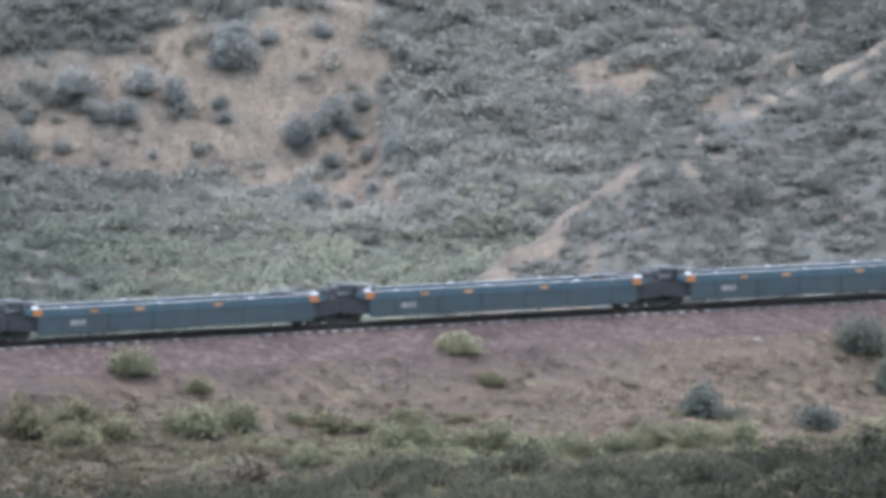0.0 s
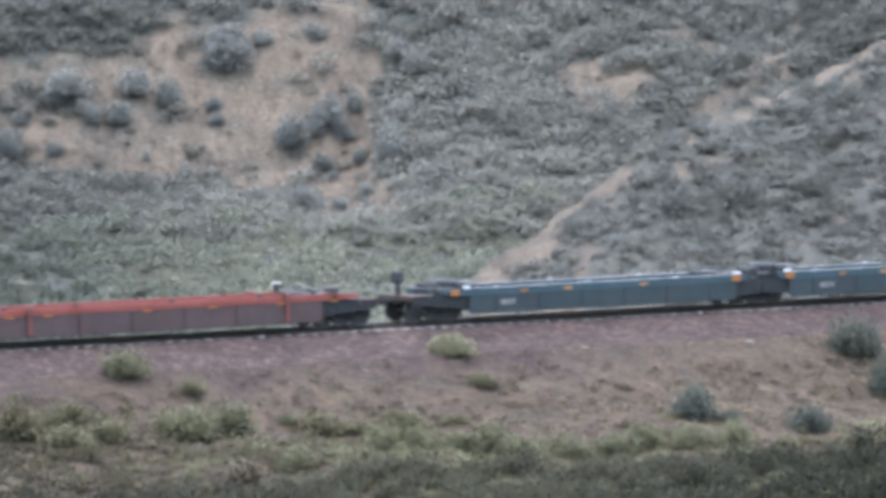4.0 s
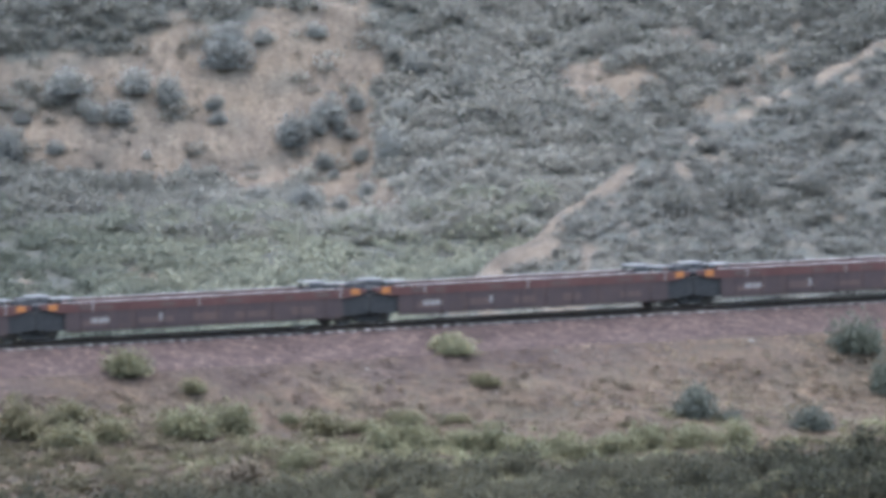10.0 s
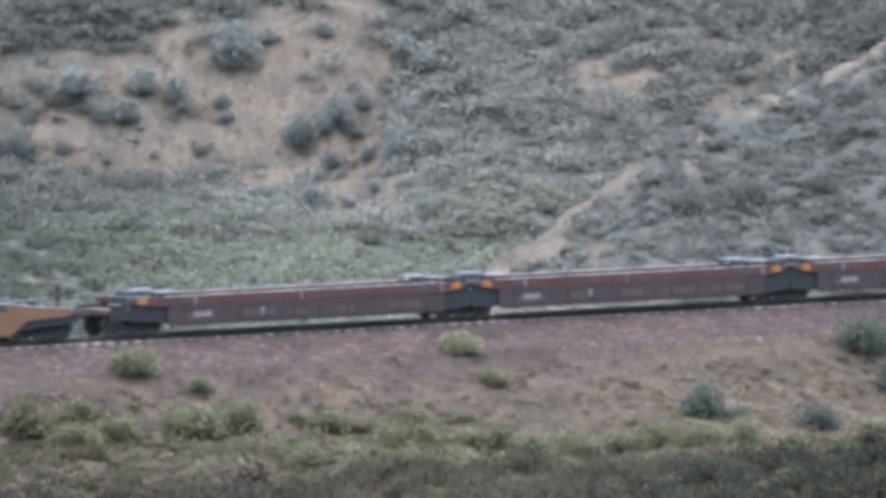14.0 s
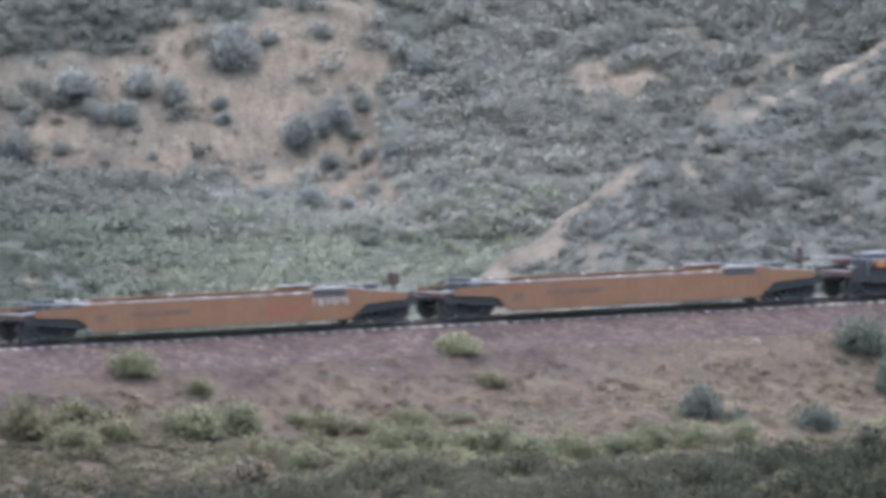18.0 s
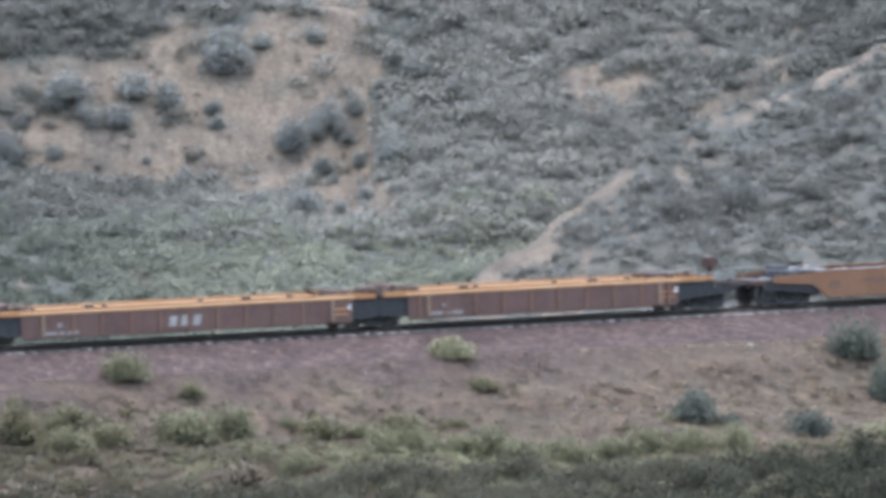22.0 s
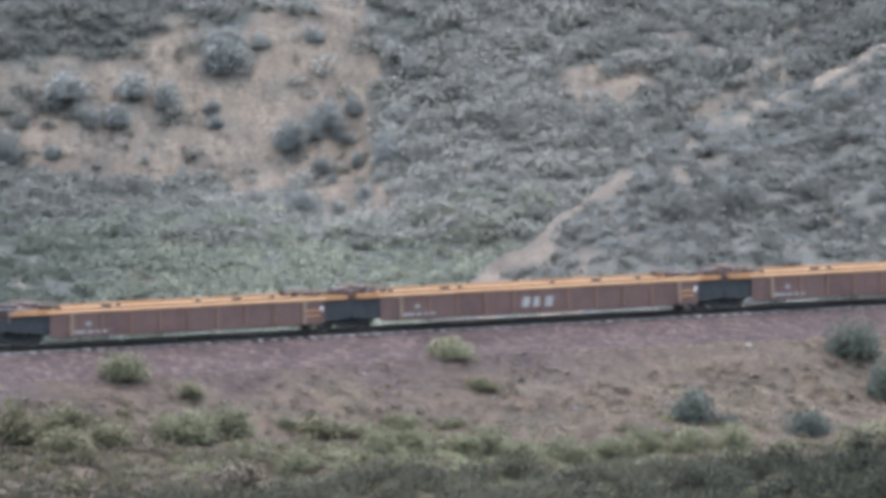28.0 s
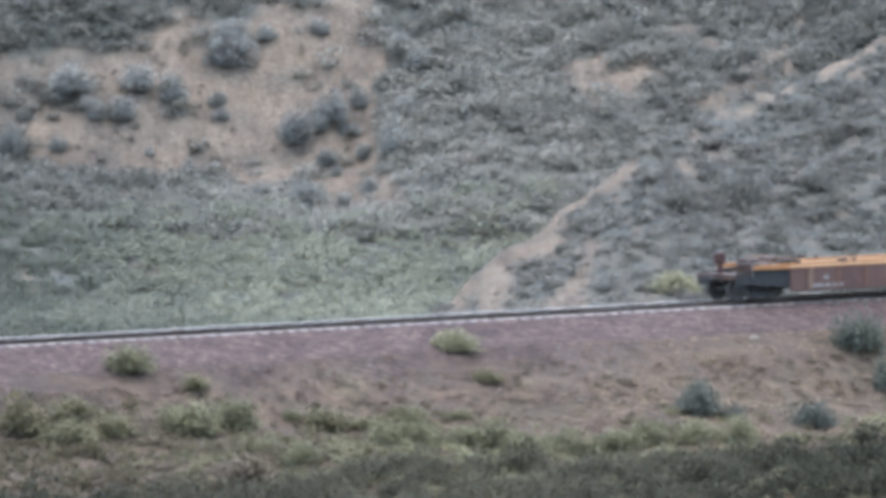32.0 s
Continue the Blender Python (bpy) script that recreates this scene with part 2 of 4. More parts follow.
SCAR = ((6.1, 5.9), (7.2, 6.5), (8.3, 6.6), (8.8, 5.8), (10.0, 6.1), (12.4, 5.9), (12.0, 5.1), (10.8, 4.5), (10.3, 3.6), (8.9, 4.2), (8.0, 3.6), (7.0, 4.6))
# tongues and streaks: x, z of both ends and half the width
SPUR_TONGUES = ((0.9, 0.1, 0.6, -0.7, 0.36), (2.3, 1.0, 2.0, 0.5, 0.62), (2.2, 0.3, 1.9, -0.4, 0.43), (2.9, 1.3, 4.0, 1.8, 0.34), (4.6, 2.5, 4.3, 1.8, 0.44), (4.9, 2.6, 5.2, 2.5, 0.19), (5.3, 3.2, 6.3, 3.8, 0.2), (6.7, 3.9, 7.9, 4.7, 0.26),
                (6.2, 1.7, 5.8, 0.8, 0.19), (5.7, 0.6, 4.8, -0.1, 0.21), (4.1, -0.3, 5.7, -0.2, 0.19), (8.6, 5.45, 8.7, 5.55, 0.18), (16.8, 8.3, 17.9, 8.95, 0.22), (18.1, 9.05, 18.8, 9.45, 0.25), (19.2, 9.6, 20.2, 10.05, 0.25))
SPUR_SPECKS = ((7.1, 3.5, 7.3, 3.4, 0.17), (10.9, 5.9, 10.8, 5.9, 0.24), (12.0, 6.8, 12.5, 6.7, 0.2), (13.8, 7.4, 15.3, 7.7, 0.24), (13.8, 7.0, 13.0, 6.8, 0.17), (10.1, 4.8, 10.5, 4.6, 0.2), (7.8, 2.7, 8.2, 2.4, 0.18),
               (16.8, 2.9, 17.2, 2.8, 0.17), (18.0, 8.3, 18.4, 8.4, 0.27), (15.1, 4.3, 15.4, 4.4, 0.15), (11.4, 5.3, 11.9, 5.0, 0.17))
HILL_STREAKS = ((14.1, 4.0, 16.6, 5.6, 0.5), (16.6, 5.8, 18.3, 6.2, 0.6), (15.6, 4.4, 17.2, 5.0, 0.43), (12.7, 3.6, 13.0, 3.8, 0.27), (11.6, 8.0, 14.0, 7.6, 0.3), (13.9, 7.1, 15.3, 6.9, 0.28), (19.2, 8.2, 19.6, 7.3, 0.25), (-7.2, -2.2, -7.1, -2.2, 0.24),
                (-5.4, -3.6, -5.2, -3.8, 0.17), (-15.8, -3.7, -14.9, -3.9, 0.26), (-17.5, -0.7, -15.7, -0.6, 0.21), (-5.5, -2.5, -5.8, -2.4, 0.18), (1.0, 1.2, 1.5, 1.4, 0.3), (-21.5, -3.9, -21.0, -4.6, 0.25))


def from_segment(x, z, a, b, c, d):
    """Distance of each x, z from the segment a, b to c, d."""
    u, v = c - a, d - b
    k = np.clip(((x - a) * u + (z - b) * v) / max(u * u + v * v, 1e-6), 0, 1)
    return np.hypot(x - a - k * u, z - b - k * v)


def inside(x, z, outline):
    """Distance from an outline, positive inside it."""
    best, odd = np.full_like(x, 1e9), np.zeros(x.shape, dtype=bool)
    for (a, b), (c, d) in zip(outline, outline[1:] + outline[:1]):
        best = np.minimum(best, from_segment(x, z, a, b, c, d))
        if b != d:
            odd ^= ((b > z) != (d > z)) & (x < (c - a) * (z - b) / (d - b) + a)
    return np.where(odd, best, -best)


def streaks(x, z, rows):
    best = np.full_like(x, -1e9)
    for a, b, c, d, w in rows:
        best = np.maximum(best, 1 - from_segment(x, z, a, b, c, d) / w)
    return best


def bare_at(x, y):
    """0 to 1: how free of scrub the ground is."""
    x, y = np.asarray(x, dtype=float), np.asarray(y, dtype=float)
    z = ground_z(x, y)
    jitter = 0.26 * wave(x, z, 2.1, 2.5) + 0.2 * wave(x, z, 5.0, 5.5)
    ragged = 0.5 * wave(x, z, 3.0, 1.5) + 0.45 * wave(x, z, 7.0, 6.5)
    hill = np.clip((inside(x, z, CLIFF) + jitter) / 0.35 + 0.5, 0, 1) * np.clip(0.94 + 0.3 * wave(x, z, 1.6, 8.3) - 0.3 * np.clip((-15 - x) / 4, 0, 1) * np.clip((z - 2.6) / 1.5, 0, 1), 0.35, 1)
    hill = np.maximum(hill, 0.95 * np.clip((inside(x, z, SCAR) + jitter - 0.05) / 0.4 + 0.4, 0, 1))
    hill = np.maximum(hill, 0.85 * np.clip(streaks(x, z, HILL_STREAKS) + 0.35 + ragged, 0, 1))
    hill = np.where((y > 90) & (y < 178) & (np.abs(x) < 30), hill, 0)
    spur = np.clip(1.3 * streaks(x, z, SPUR_TONGUES) + 0.85 + ragged, 0, 1)
    spur = np.maximum(spur, 0.9 * np.clip(1.2 * streaks(x, z, SPUR_SPECKS) + 0.45 + ragged, 0, 1))
    # speckles of dry soil over the whole spur
    spur = np.maximum(spur, 0.5 * np.clip(-0.05 + 0.45 * wave(x, z * 2, 1.3, 6.6) + 0.5 * wave(x, z * 1.6, 4.0, 7.7), 0, 1))
    s, n = along(x, y)
    spur = np.where((n > 4.8) & (y < 80) & (x > -2) & (x < 32), spur, 0)
    return np.clip(np.maximum(hill, spur), 0, 1)


def fill_at(x, y):
    """0 to 1: the red-brown railway fill round the track."""
    s, n = along(np.asarray(x, dtype=float), np.asarray(y, dtype=float))
    low = -46 + 0 * s
    e = np.minimum((n - low) / 2.5, (7 - n) / 2) + 0.6 * wave(x, y, 0.7, 1.4)
    return np.clip(e, 0, 1)


def spill_at(x, y):
    """0 to 1: ballast that has rolled down onto the fill."""
    s, n = along(np.asarray(x, dtype=float), np.asarray(y, dtype=float))
    return 0.75 * np.clip((n + 8.5) / 4 + 0.5 * wave(x, y, 0.6, 3.4) + 0.35 * wave(x, y, 2.2, 4.4), 0, 1) * np.clip((5.5 - n) / 1.5, 0, 1) * np.clip(1.1 - np.maximum(x - 2, 0) / 12, 0.3, 1)


def axis(lo, hi, step, far):
    """Grid lines: even in the middle, growing outwards to the horizon."""
    mid = list(np.arange(lo, hi + step / 2, step))
    a, b, g = [], [], step
    while (hi if not b else b[-1]) < far:
        g *= 1.35
        b.append((hi if not b else b[-1]) + g)
    g = step
    while (lo if not a else a[-1]) > -far:
        g *= 1.35
        a.append((lo if not a else a[-1]) - g)
    return np.array(a[::-1] + mid + b)


def sheet(name, xs, ys, zf):
    gx, gy = np.meshgrid(xs, ys)
    gz = zf(gx, gy)
    me = bpy.data.meshes.new(name)
    nx, ny = len(xs), len(ys)
    co = np.stack((gx, gy, gz), -1).reshape(-1, 3)
    i = np.arange(nx * ny).reshape(ny, nx)
    quads = np.stack((i[:-1, :-1], i[:-1, 1:], i[1:, 1:], i[1:, :-1]), -1).reshape(-1, 4)
    quick_mesh(me, co, quads)
    for key, fn in (("bare", bare_at), ("fill", fill_at), ("spill", spill_at)):
        at = me.attributes.new(key, "FLOAT", "POINT")
        at.data.foreach_set("value", fn(gx, gy).ravel().astype(np.float32))
    me.polygons.foreach_set("use_smooth", np.ones(len(quads), dtype=bool))
    return me


def quick_mesh(me, co, faces):
    """Fill a mesh from numpy arrays, all faces with the same number of corners."""
    k = faces.shape[1]
    me.vertices.add(len(co))
    me.vertices.foreach_set("co", np.ascontiguousarray(co, dtype=np.float32).ravel())
    me.loops.add(faces.size)
    me.loops.foreach_set("vertex_index", np.ascontiguousarray(faces, dtype=np.int32).ravel())
    me.polygons.add(len(faces))
    me.polygons.foreach_set("loop_start", np.arange(0, faces.size, k, dtype=np.int32))
    me.update(calc_edges=True)


ground_mesh = sheet("ground", axis(-30, 30, 0.3, 2500), axis(-56, 184, 0.4, 2500), ground_z)
ground_mesh.materials.append(M_GROUND)
tagged(new("ground", ground_mesh), "dry scrub hillside with tan bare soil and a red-brown railway fill", "ground", kind="structure")


# ---- shrubs ----
def skyward(d):
    """Shading normals of sprigs, bent skyward to even out the shade on every side of the shrub."""
    d = d + (0, 0, 0.9)
    return d / np.linalg.norm(d, axis=1, keepdims=True)


def leaf_cloud(r, count, leaf, lobes, flat=0.4, spread=0.16, core=0.17, outward=0.35):
    """A shrub about 1 m across, standing at the origin: sprigs (triangles) that thin out softly round a few overlapping hearts. Gives corners, faces and normals."""
    c = np.stack((r.normal(0, spread, lobes), r.normal(0, spread, lobes), np.abs(r.normal(0.12, 0.1, lobes))), 1)
    k = r.integers(0, lobes, count)
    p = c[k] + r.normal(0, core, (count, 3)) * (1, 1, 0.9)
    far = np.linalg.norm(p, axis=1, keepdims=True)
    p = np.where(far > 0.56, p * (0.56 / far) * r.uniform(0.5, 1, (count, 1)), p)
    p[:, 2] = np.abs(p[:, 2])
    d = p / np.maximum(np.linalg.norm(p, axis=1, keepdims=True), 0.05)
    nrm = r.normal(0, 0.6, (count, 3)) + (0, 0, 0.5)
    nrm /= np.linalg.norm(nrm, axis=1, keepdims=True)
    a = np.cross(nrm, r.normal(0, 0.6, (count, 3)) + (0, 0, 1))
    a /= np.linalg.norm(a, axis=1, keepdims=True)
    b = np.cross(a, nrm)
    size = leaf * r.uniform(0.6, 1.6, count)[:, None]
    v = np.stack((p - a * size * 0.7 - b * size * 0.5, p + a * size * 0.7 - b * size * 0.45, p + b * size * 1.1), 1).reshape(-1, 3)
    v[:, 2] = np.maximum(v[:, 2] * flat / 0.42, -0.04)
    return v, np.arange(len(v)).reshape(-1, 3)[:, ::-1], np.repeat(skyward(outward * d + r.normal(0, 0.12, d.shape)), 3, axis=0)


rng = np.random.default_rng(7)
CLOUDS = [leaf_cloud(rng, 130, 0.056, 4, 0.3 + 0.14 * rng.random()) for _ in range(18)]
FINE = [leaf_cloud(rng, 2400, 0.028, 7, 0.42, 0.13, 0.14, 0.6) for _ in range(10)]
SMALL = [leaf_cloud(rng, 115, 0.06, 3, 0.28 + 0.14 * rng.random()) for _ in range(12)]
MEDIUM = [leaf_cloud(rng, 480, 0.036, 5, 0.4 + 0.12 * rng.random(), 0.18, 0.17) for _ in range(8)]
SPARSE = [leaf_cloud(rng, 70, 0.075, 3, 0.3 + 0.14 * rng.random()) for _ in range(12)]
TUFT = [leaf_cloud(rng, 42, 0.08, 4, 0.22, 0.2) for _ in range(6)]


def leaf_mesh(name, verts, faces, normals, tint, mat):
    me = bpy.data.meshes.new(name)
    quick_mesh(me, verts, faces)
    me.polygons.foreach_set("use_smooth", np.ones(len(faces), dtype=bool))
    me.normals_split_custom_set_from_vertices(normals.astype(np.float32))
    at = me.attributes.new("tint", "FLOAT", "POINT")
    at.data.foreach_set("value", np.asarray(tint, dtype=np.float32))
    me.materials.append(mat)
    return me


def scatter(name, label, seed, n, spread, keep, size, tint, mat, category="shrubs", clouds=None, squash=(0.75, 1.15), lean=None):
    """One mesh of very many small plants over a stretch of ground. spread: x0, x1, y0, y1; keep(x, y): the chance to
    stand there; lean(x, y): a shift of the tint by place.
    """
    r = np.random.default_rng(seed)
    x, y = r.uniform(spread[0], spread[1], n), r.uniform(spread[2], spread[3], n)
    ok = r.random(n) < keep(x, y)
    x, y = x[ok], y[ok]
    z = ground_z(x, y)
    verts, faces, tints, nrms, n0 = [], [], [], [], 0
    clouds = clouds or CLOUDS
    clump = 0.5 + 0.3 * wave(x, y, 0.6, seed) + 0.3 * wave(x, y, 0.14, seed + 2) + 0.35 * wave(x, y, 1.7, seed + 5)
    # for most scrub, lean paints lens vignetting and haze into the leaf tint
    if lean:
        clump = clump + lean(x, y)
    for i in range(len(x)):
        v, f, nv = clouds[int(r.integers(len(clouds)))]
        w = size[0] + (size[1] - size[0]) * r.random() ** 1.8
        a = r.uniform(0, 2 * math.pi)
        ca, sa = math.cos(a) * w, math.sin(a) * w
        h = w * r.uniform(*squash)
        verts.append(np.stack((v[:, 0] * ca - v[:, 1] * sa + x[i], v[:, 0] * sa + v[:, 1] * ca + y[i], v[:, 2] * h + z[i] - 0.05 * w), -1))
        faces.append(f + n0)
        nrms.append(np.stack((nv[:, 0] * math.cos(a) - nv[:, 1] * math.sin(a), nv[:, 0] * math.sin(a) + nv[:, 1] * math.cos(a), nv[:, 2]), -1))
        n0 += len(v)
        tints.append(np.full(len(v), min(1, max(0, tint[0] + (tint[1] - tint[0]) * (0.75 * clump[i] + 0.25 * r.random())))))
    ob = new(name, leaf_mesh(name, np.concatenate(verts), np.concatenate(faces), np.concatenate(nrms), np.concatenate(tints), mat))
    return tagged(ob, label, category, kind="stuff")


def in_view(x, y, margin=3.0):
    """Whether a place lies within the camera's view cone, widened by margin metres; nothing is planted outside it."""
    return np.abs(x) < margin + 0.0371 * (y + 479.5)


def on_hill(x, y):
    b = bare_at(x, y)
    return np.where(in_view(x, y), (1 - b) ** 1.5 * (1.0 + 0.15 * wave(x, y, 0.3, 1.1)) + 0.02, 0)


# both edges tinted darker for lens vignetting, the middle paler for haze
scatter("hillside_scrub", "pale grey-green chaparral shrubs covering the dry hillside", 11, 6800, (-30, 30, 143, 181), on_hill, (0.9, 2.6), (0.0, 0.95), M_CHAP, squash=(0.65, 1.05), lean=lambda x, y: np.interp(x, (-28, -16, -8, 4, 14, 24), (-1.0, -0.6, 0.5, 0.5, 0.1, -0.8)))
# lens vignetting on the left and haze in the middle, put into the tint
scatter("valley_scrub", "pale green scrub filling the dip behind the track", 21, 4000, (-27, 18, 98, 149), on_hill, (0.9, 2.6), (0.0, 0.95), M_VALLEY, squash=(0.65, 1.05), lean=lambda x, y: np.interp(x, (-25, -16, -8, 4), (-0.9, -0.1, 0.55, 0.6)))


def on_spur(x, y):
    s, n = along(x, y)
    yc = 25 + 1.75 * x
    return np.where((n > 5) & (y < yc + 3) & in_view(x, y, 4), np.clip(1.15 - 2.2 * bare_at(x, y), 0.02, 1) * np.clip((n - 4) / 4, 0.3, 1), 0)


# right end tinted darker to stand in for lens vignetting
scatter("spur_scrub", "low grey-brown scrub on the dry spur behind the track", 12, 8500, (-6, 27, 10, 72), on_spur, (0.4, 1.4), (0.0, 0.95), M_SPUR, clouds=SPARSE, squash=(0.6, 1.0), lean=lambda x, y: np.interp(x, (4, 10, 18), (0.4, 0.0, -0.8)))


def in_front(x, y):
    s, n = along(x, y)
    low = np.interp(s, (-25, -8, 6, 25), (-7.5, -9.5, -14.5, -14.0)) + 1.6 * wave(x, y, 0.5, 8.8)
    return np.where((n < low) & (n > -40) & in_view(x, y), 0.9 * np.clip((low - n) / 4, 0.3, 1), 0)


# left side tinted darker in place of lens vignetting
scatter("foreground_scrub", "pale green sagebrush and dry scrub below the railway fill", 13, 8500, (-20, 20, -42, 8), in_front, (0.4, 1.4), (0.0, 1.0), M_SAGE, clouds=SMALL, squash=(0.5, 0.9), lean=lambda x, y: np.interp(x, (-18, -10, 0), (-1.0, -0.4, 0.1)))


def on_fill(x, y):
    s, n = along(x, y)
    return np.where((n > -22) & (n < -4.2) & in_view(x, y), 0.45 + 0.2 * np.clip((x - 4) / 6, 0, 1) + 0.3 * wave(x, y, 0.5, 6.1) + 0.3 * wave(x, y, 1.6, 2.2), 0)


scatter("dry_grass", "tufts of dry straw-coloured grass on the railway fill", 14, 26000, (-20, 22, -30, 14), on_fill, (0.2, 0.6), (0.0, 1.0), M_DRY, "grass", TUFT, (0.5, 1.0), lambda x, y: np.interp(x, (2, 9), (-0.4, 0.5)))


def low_brush_at(x, y):
    s, n = along(x, y)
    return np.where((n > -24) & (n < -6.0) & in_view(x, y), np.clip((-n - 4) / np.where(x < -6, 3.0, 6.5), 0, 1) * (0.6 + 0.4 * wave(x, y, 0.4, 4.4)), 0)


scatter("low_brush", "low faded olive and straw-coloured brush on the fill slope", 16, 8500, (-20, 22, -32, 14), low_brush_at, (0.3, 0.9), (0.0, 1.0), M_LOWBRUSH, clouds=SMALL, squash=(0.45, 0.8), lean=lambda x, y: np.interp(x, (-16, -4, 6), (-0.9, -0.3, 0.1)))


def on_cliff(x, y):
    return np.where(in_view(x, y), bare_at(x, y) * (0.35 + 0.4 * wave(x, y, 0.6, 9.1)), 0)


scatter("cliff_tufts", "small dry tufts on the bare tan cliff", 17, 7500, (-28, 22, 148, 178), on_cliff, (0.25, 0.9), (0.0, 0.9), M_CLIFFTUFT, "dry plants", TUFT, (0.6, 1.1))


scatter("spur_tufts", "small dry tufts on the bare edge of the spur", 18, 4500, (-4, 24, 12, 70), on_cliff, (0.2, 0.9), (0.0, 0.9), M_CLIFFTUFT, "dry plants", TUFT, (0.6, 1.1))


def thicket_at(x, y):
    s, n = along(x, y)
    edge = np.interp(x, (-20, -14, -9, -5, 0, 5, 8, 12, 16, 20), (-35, -33.5, -31.5, -28.5, -26, -20.5, -16.5, -15.6, -14, -13)) + 1.0 * wave(x, y, 0.7, 1.9)
    return np.where((y < edge) & (y > edge - 13) & in_view(x, y), 1.0, 0)


# tint falls off at both ends, painting in the lens vignetting
scatter("foreground_thicket", "dark olive thicket of dense brush nearest the viewer", 15, 2200, (-22, 22, -52, -13), thicket_at, (1.0, 2.2), (0.0, 0.75), M_THICKET, clouds=MEDIUM, squash=(0.8, 1.1), lean=lambda x, y: np.interp(x, (-14, -6, 2, 9, 16), (-0.4, 0.2, 0.6, 0.2, -0.9)))

# shrubs that stand apart: x, y, width, height
stem_bm = bmesh.new()
rs = random.Random(9)
for i in range(9):
    a, tip = 0.7 * i, rs.uniform(0.12, 0.3)
    bmesh.ops.create_cone(stem_bm, cap_ends=True, segments=5, radius1=0.022, radius2=0.008, depth=0.22, matrix=Matrix.Translation((math.cos(a) * tip / 4, math.sin(a) * tip / 4, 0.08)) @ Vector((math.cos(a) * tip, math.sin(a) * tip, 0.4)).to_track_quat("Z", "Y").to_matrix().to_4x4())
STEM = bpy.data.meshes.new("woody_base")
stem_bm.to_mesh(STEM)
stem_bm.free()
STEM.materials.append(M_STEM)


def shrubs(places, mat, tint, label, group, seed):
    r = random.Random(seed)
    for x, y, w, h in places:
        z = float(ground_z(x, y))
        s = tagged(new("shrub"), label, "shrub", group)
        v, f, nv = FINE[r.randrange(len(FINE))]
        t = min(1, max(0, tint + r.uniform(-0.15, 0.15)))
        leaves = new("foliage", leaf_mesh("foliage", v, f, nv, np.full(len(v), t), mat))
        leaves.parent = s
        st = new("woody_base", STEM)
        st.parent = s
        top, wide = float(v[:, 2].max()), float(np.ptp(v[:, :2], axis=0).mean()) * 0.9
        s.matrix_basis = Matrix.LocRotScale((x, y, z - 0.04), Euler((0, 0, r.uniform(0, 6.28))), (w / wide, w / wide, h / top))


shrubs(((-11.6, 166.5, 2.9, 2.1), (-12.3, 163.9, 1.3, 0.9), (-12.2, 162.8, 1.2, 0.8), (-8.1, 162.0, 2.1, 2.1), (-6.0, 164.0, 2.3, 1.7), (-4.7, 165.3, 1.4, 1.2), (-6.7, 163.1, 1.4, 1.4), (-5.3, 163.2, 1.5, 1.0), (-6.4, 161.0, 1.3, 1.0), (-4.4, 161.6, 1.2, 0.9), (-5.8, 159.5, 0.8, 0.7), (-7.6, 151.1, 2.4, 1.5), (-9.9, 154.0, 1.8, 1.2), (-17.4, 162.0, 1.9, 1.4), (-23.1, 158.8, 1.5, 1.9), (-20.8, 159.4, 1.3, 1.0)), M_CLIFFSHRUB, 0.2, "dark grey-green shrub on the bare tan cliff", "shrubs on the cliff", 1)
shrubs(((-4.0, 154.0, 1.2, 1.1), (-5.4, 151.7, 1.1, 0.8), (-20.8, 162.6, 1.5, 1.0), (-22.6, 161.4, 1.2, 0.8), (-13.7, 159.2, 0.8, 0.9), (-15.8, 159.8, 0.6, 0.6), (-19.9, 163.2, 2.7, 1.5), (-16.6, 164.1, 2.2, 1.6), (-2.6, 158.6, 2.1, 2.2), (-18.8, 161.7, 1.2, 1.2), (-14.8, 163.8, 1.8, 1.9), (-19.3, 162.2, 1.2, 1.0), (-6.9, 169.3, 1.5, 1.0), (-9.7, 168.4, 1.3, 0.9), (-11.5, 168.7, 2.4, 1.1), (-1.2, 167.4, 2.1, 1.2), (-2.6, 168.7, 1.8, 1.2), (-2.0, 162.9, 1.8, 1.3)), M_CLIFFSHRUB, 0.7, "grey-green shrub on the tan hillside", "shrubs on the cliff", 2)
shrubs(((10.0, 31.3, 1.9, 1.2), (12.7, 33.5, 2.7, 1.5), (16.0, 36.3, 1.9, 1.1), (11.5, 41.1, 1.2, 0.7), (17.5, 44.4, 1.5, 0.9), (5.9, 29.5, 1.0, 0.7), (4.8, 26.8, 0.6, 0.5)), M_SPUR, 0.1, "low pale grey shrub on the spur behind the track", "shrubs on the spur", 3)
shrubs(((-12.4, -12.9, 2.4, 1.25),), M_PALEBUSH, 0.35, "rounded olive-green bush beside the ballast", "bushes by the ballast", 4)
shrubs(((0.5, -4.4, 2.2, 1.0),), M_PALEBUSH, 0.6, "rounded pale green bush beside the ballast", "bushes by the ballast", 14)
shrubs(((16.5, 3.6, 2.6, 2.1), (17.9, 0.4, 1.9, 2.0)), M_VALLEY, 0.1, "tall green bush on the railway fill", "", 5)
shrubs(((9.9, -8.2, 2.1, 1.9), (14.3, -10.3, 2.0, 1.4), (11.4, -8.4, 1.2, 0.7)), M_DARKBUSH, 0.25, "dark round bush on the fill slope", "dark bushes on the slope", 6)
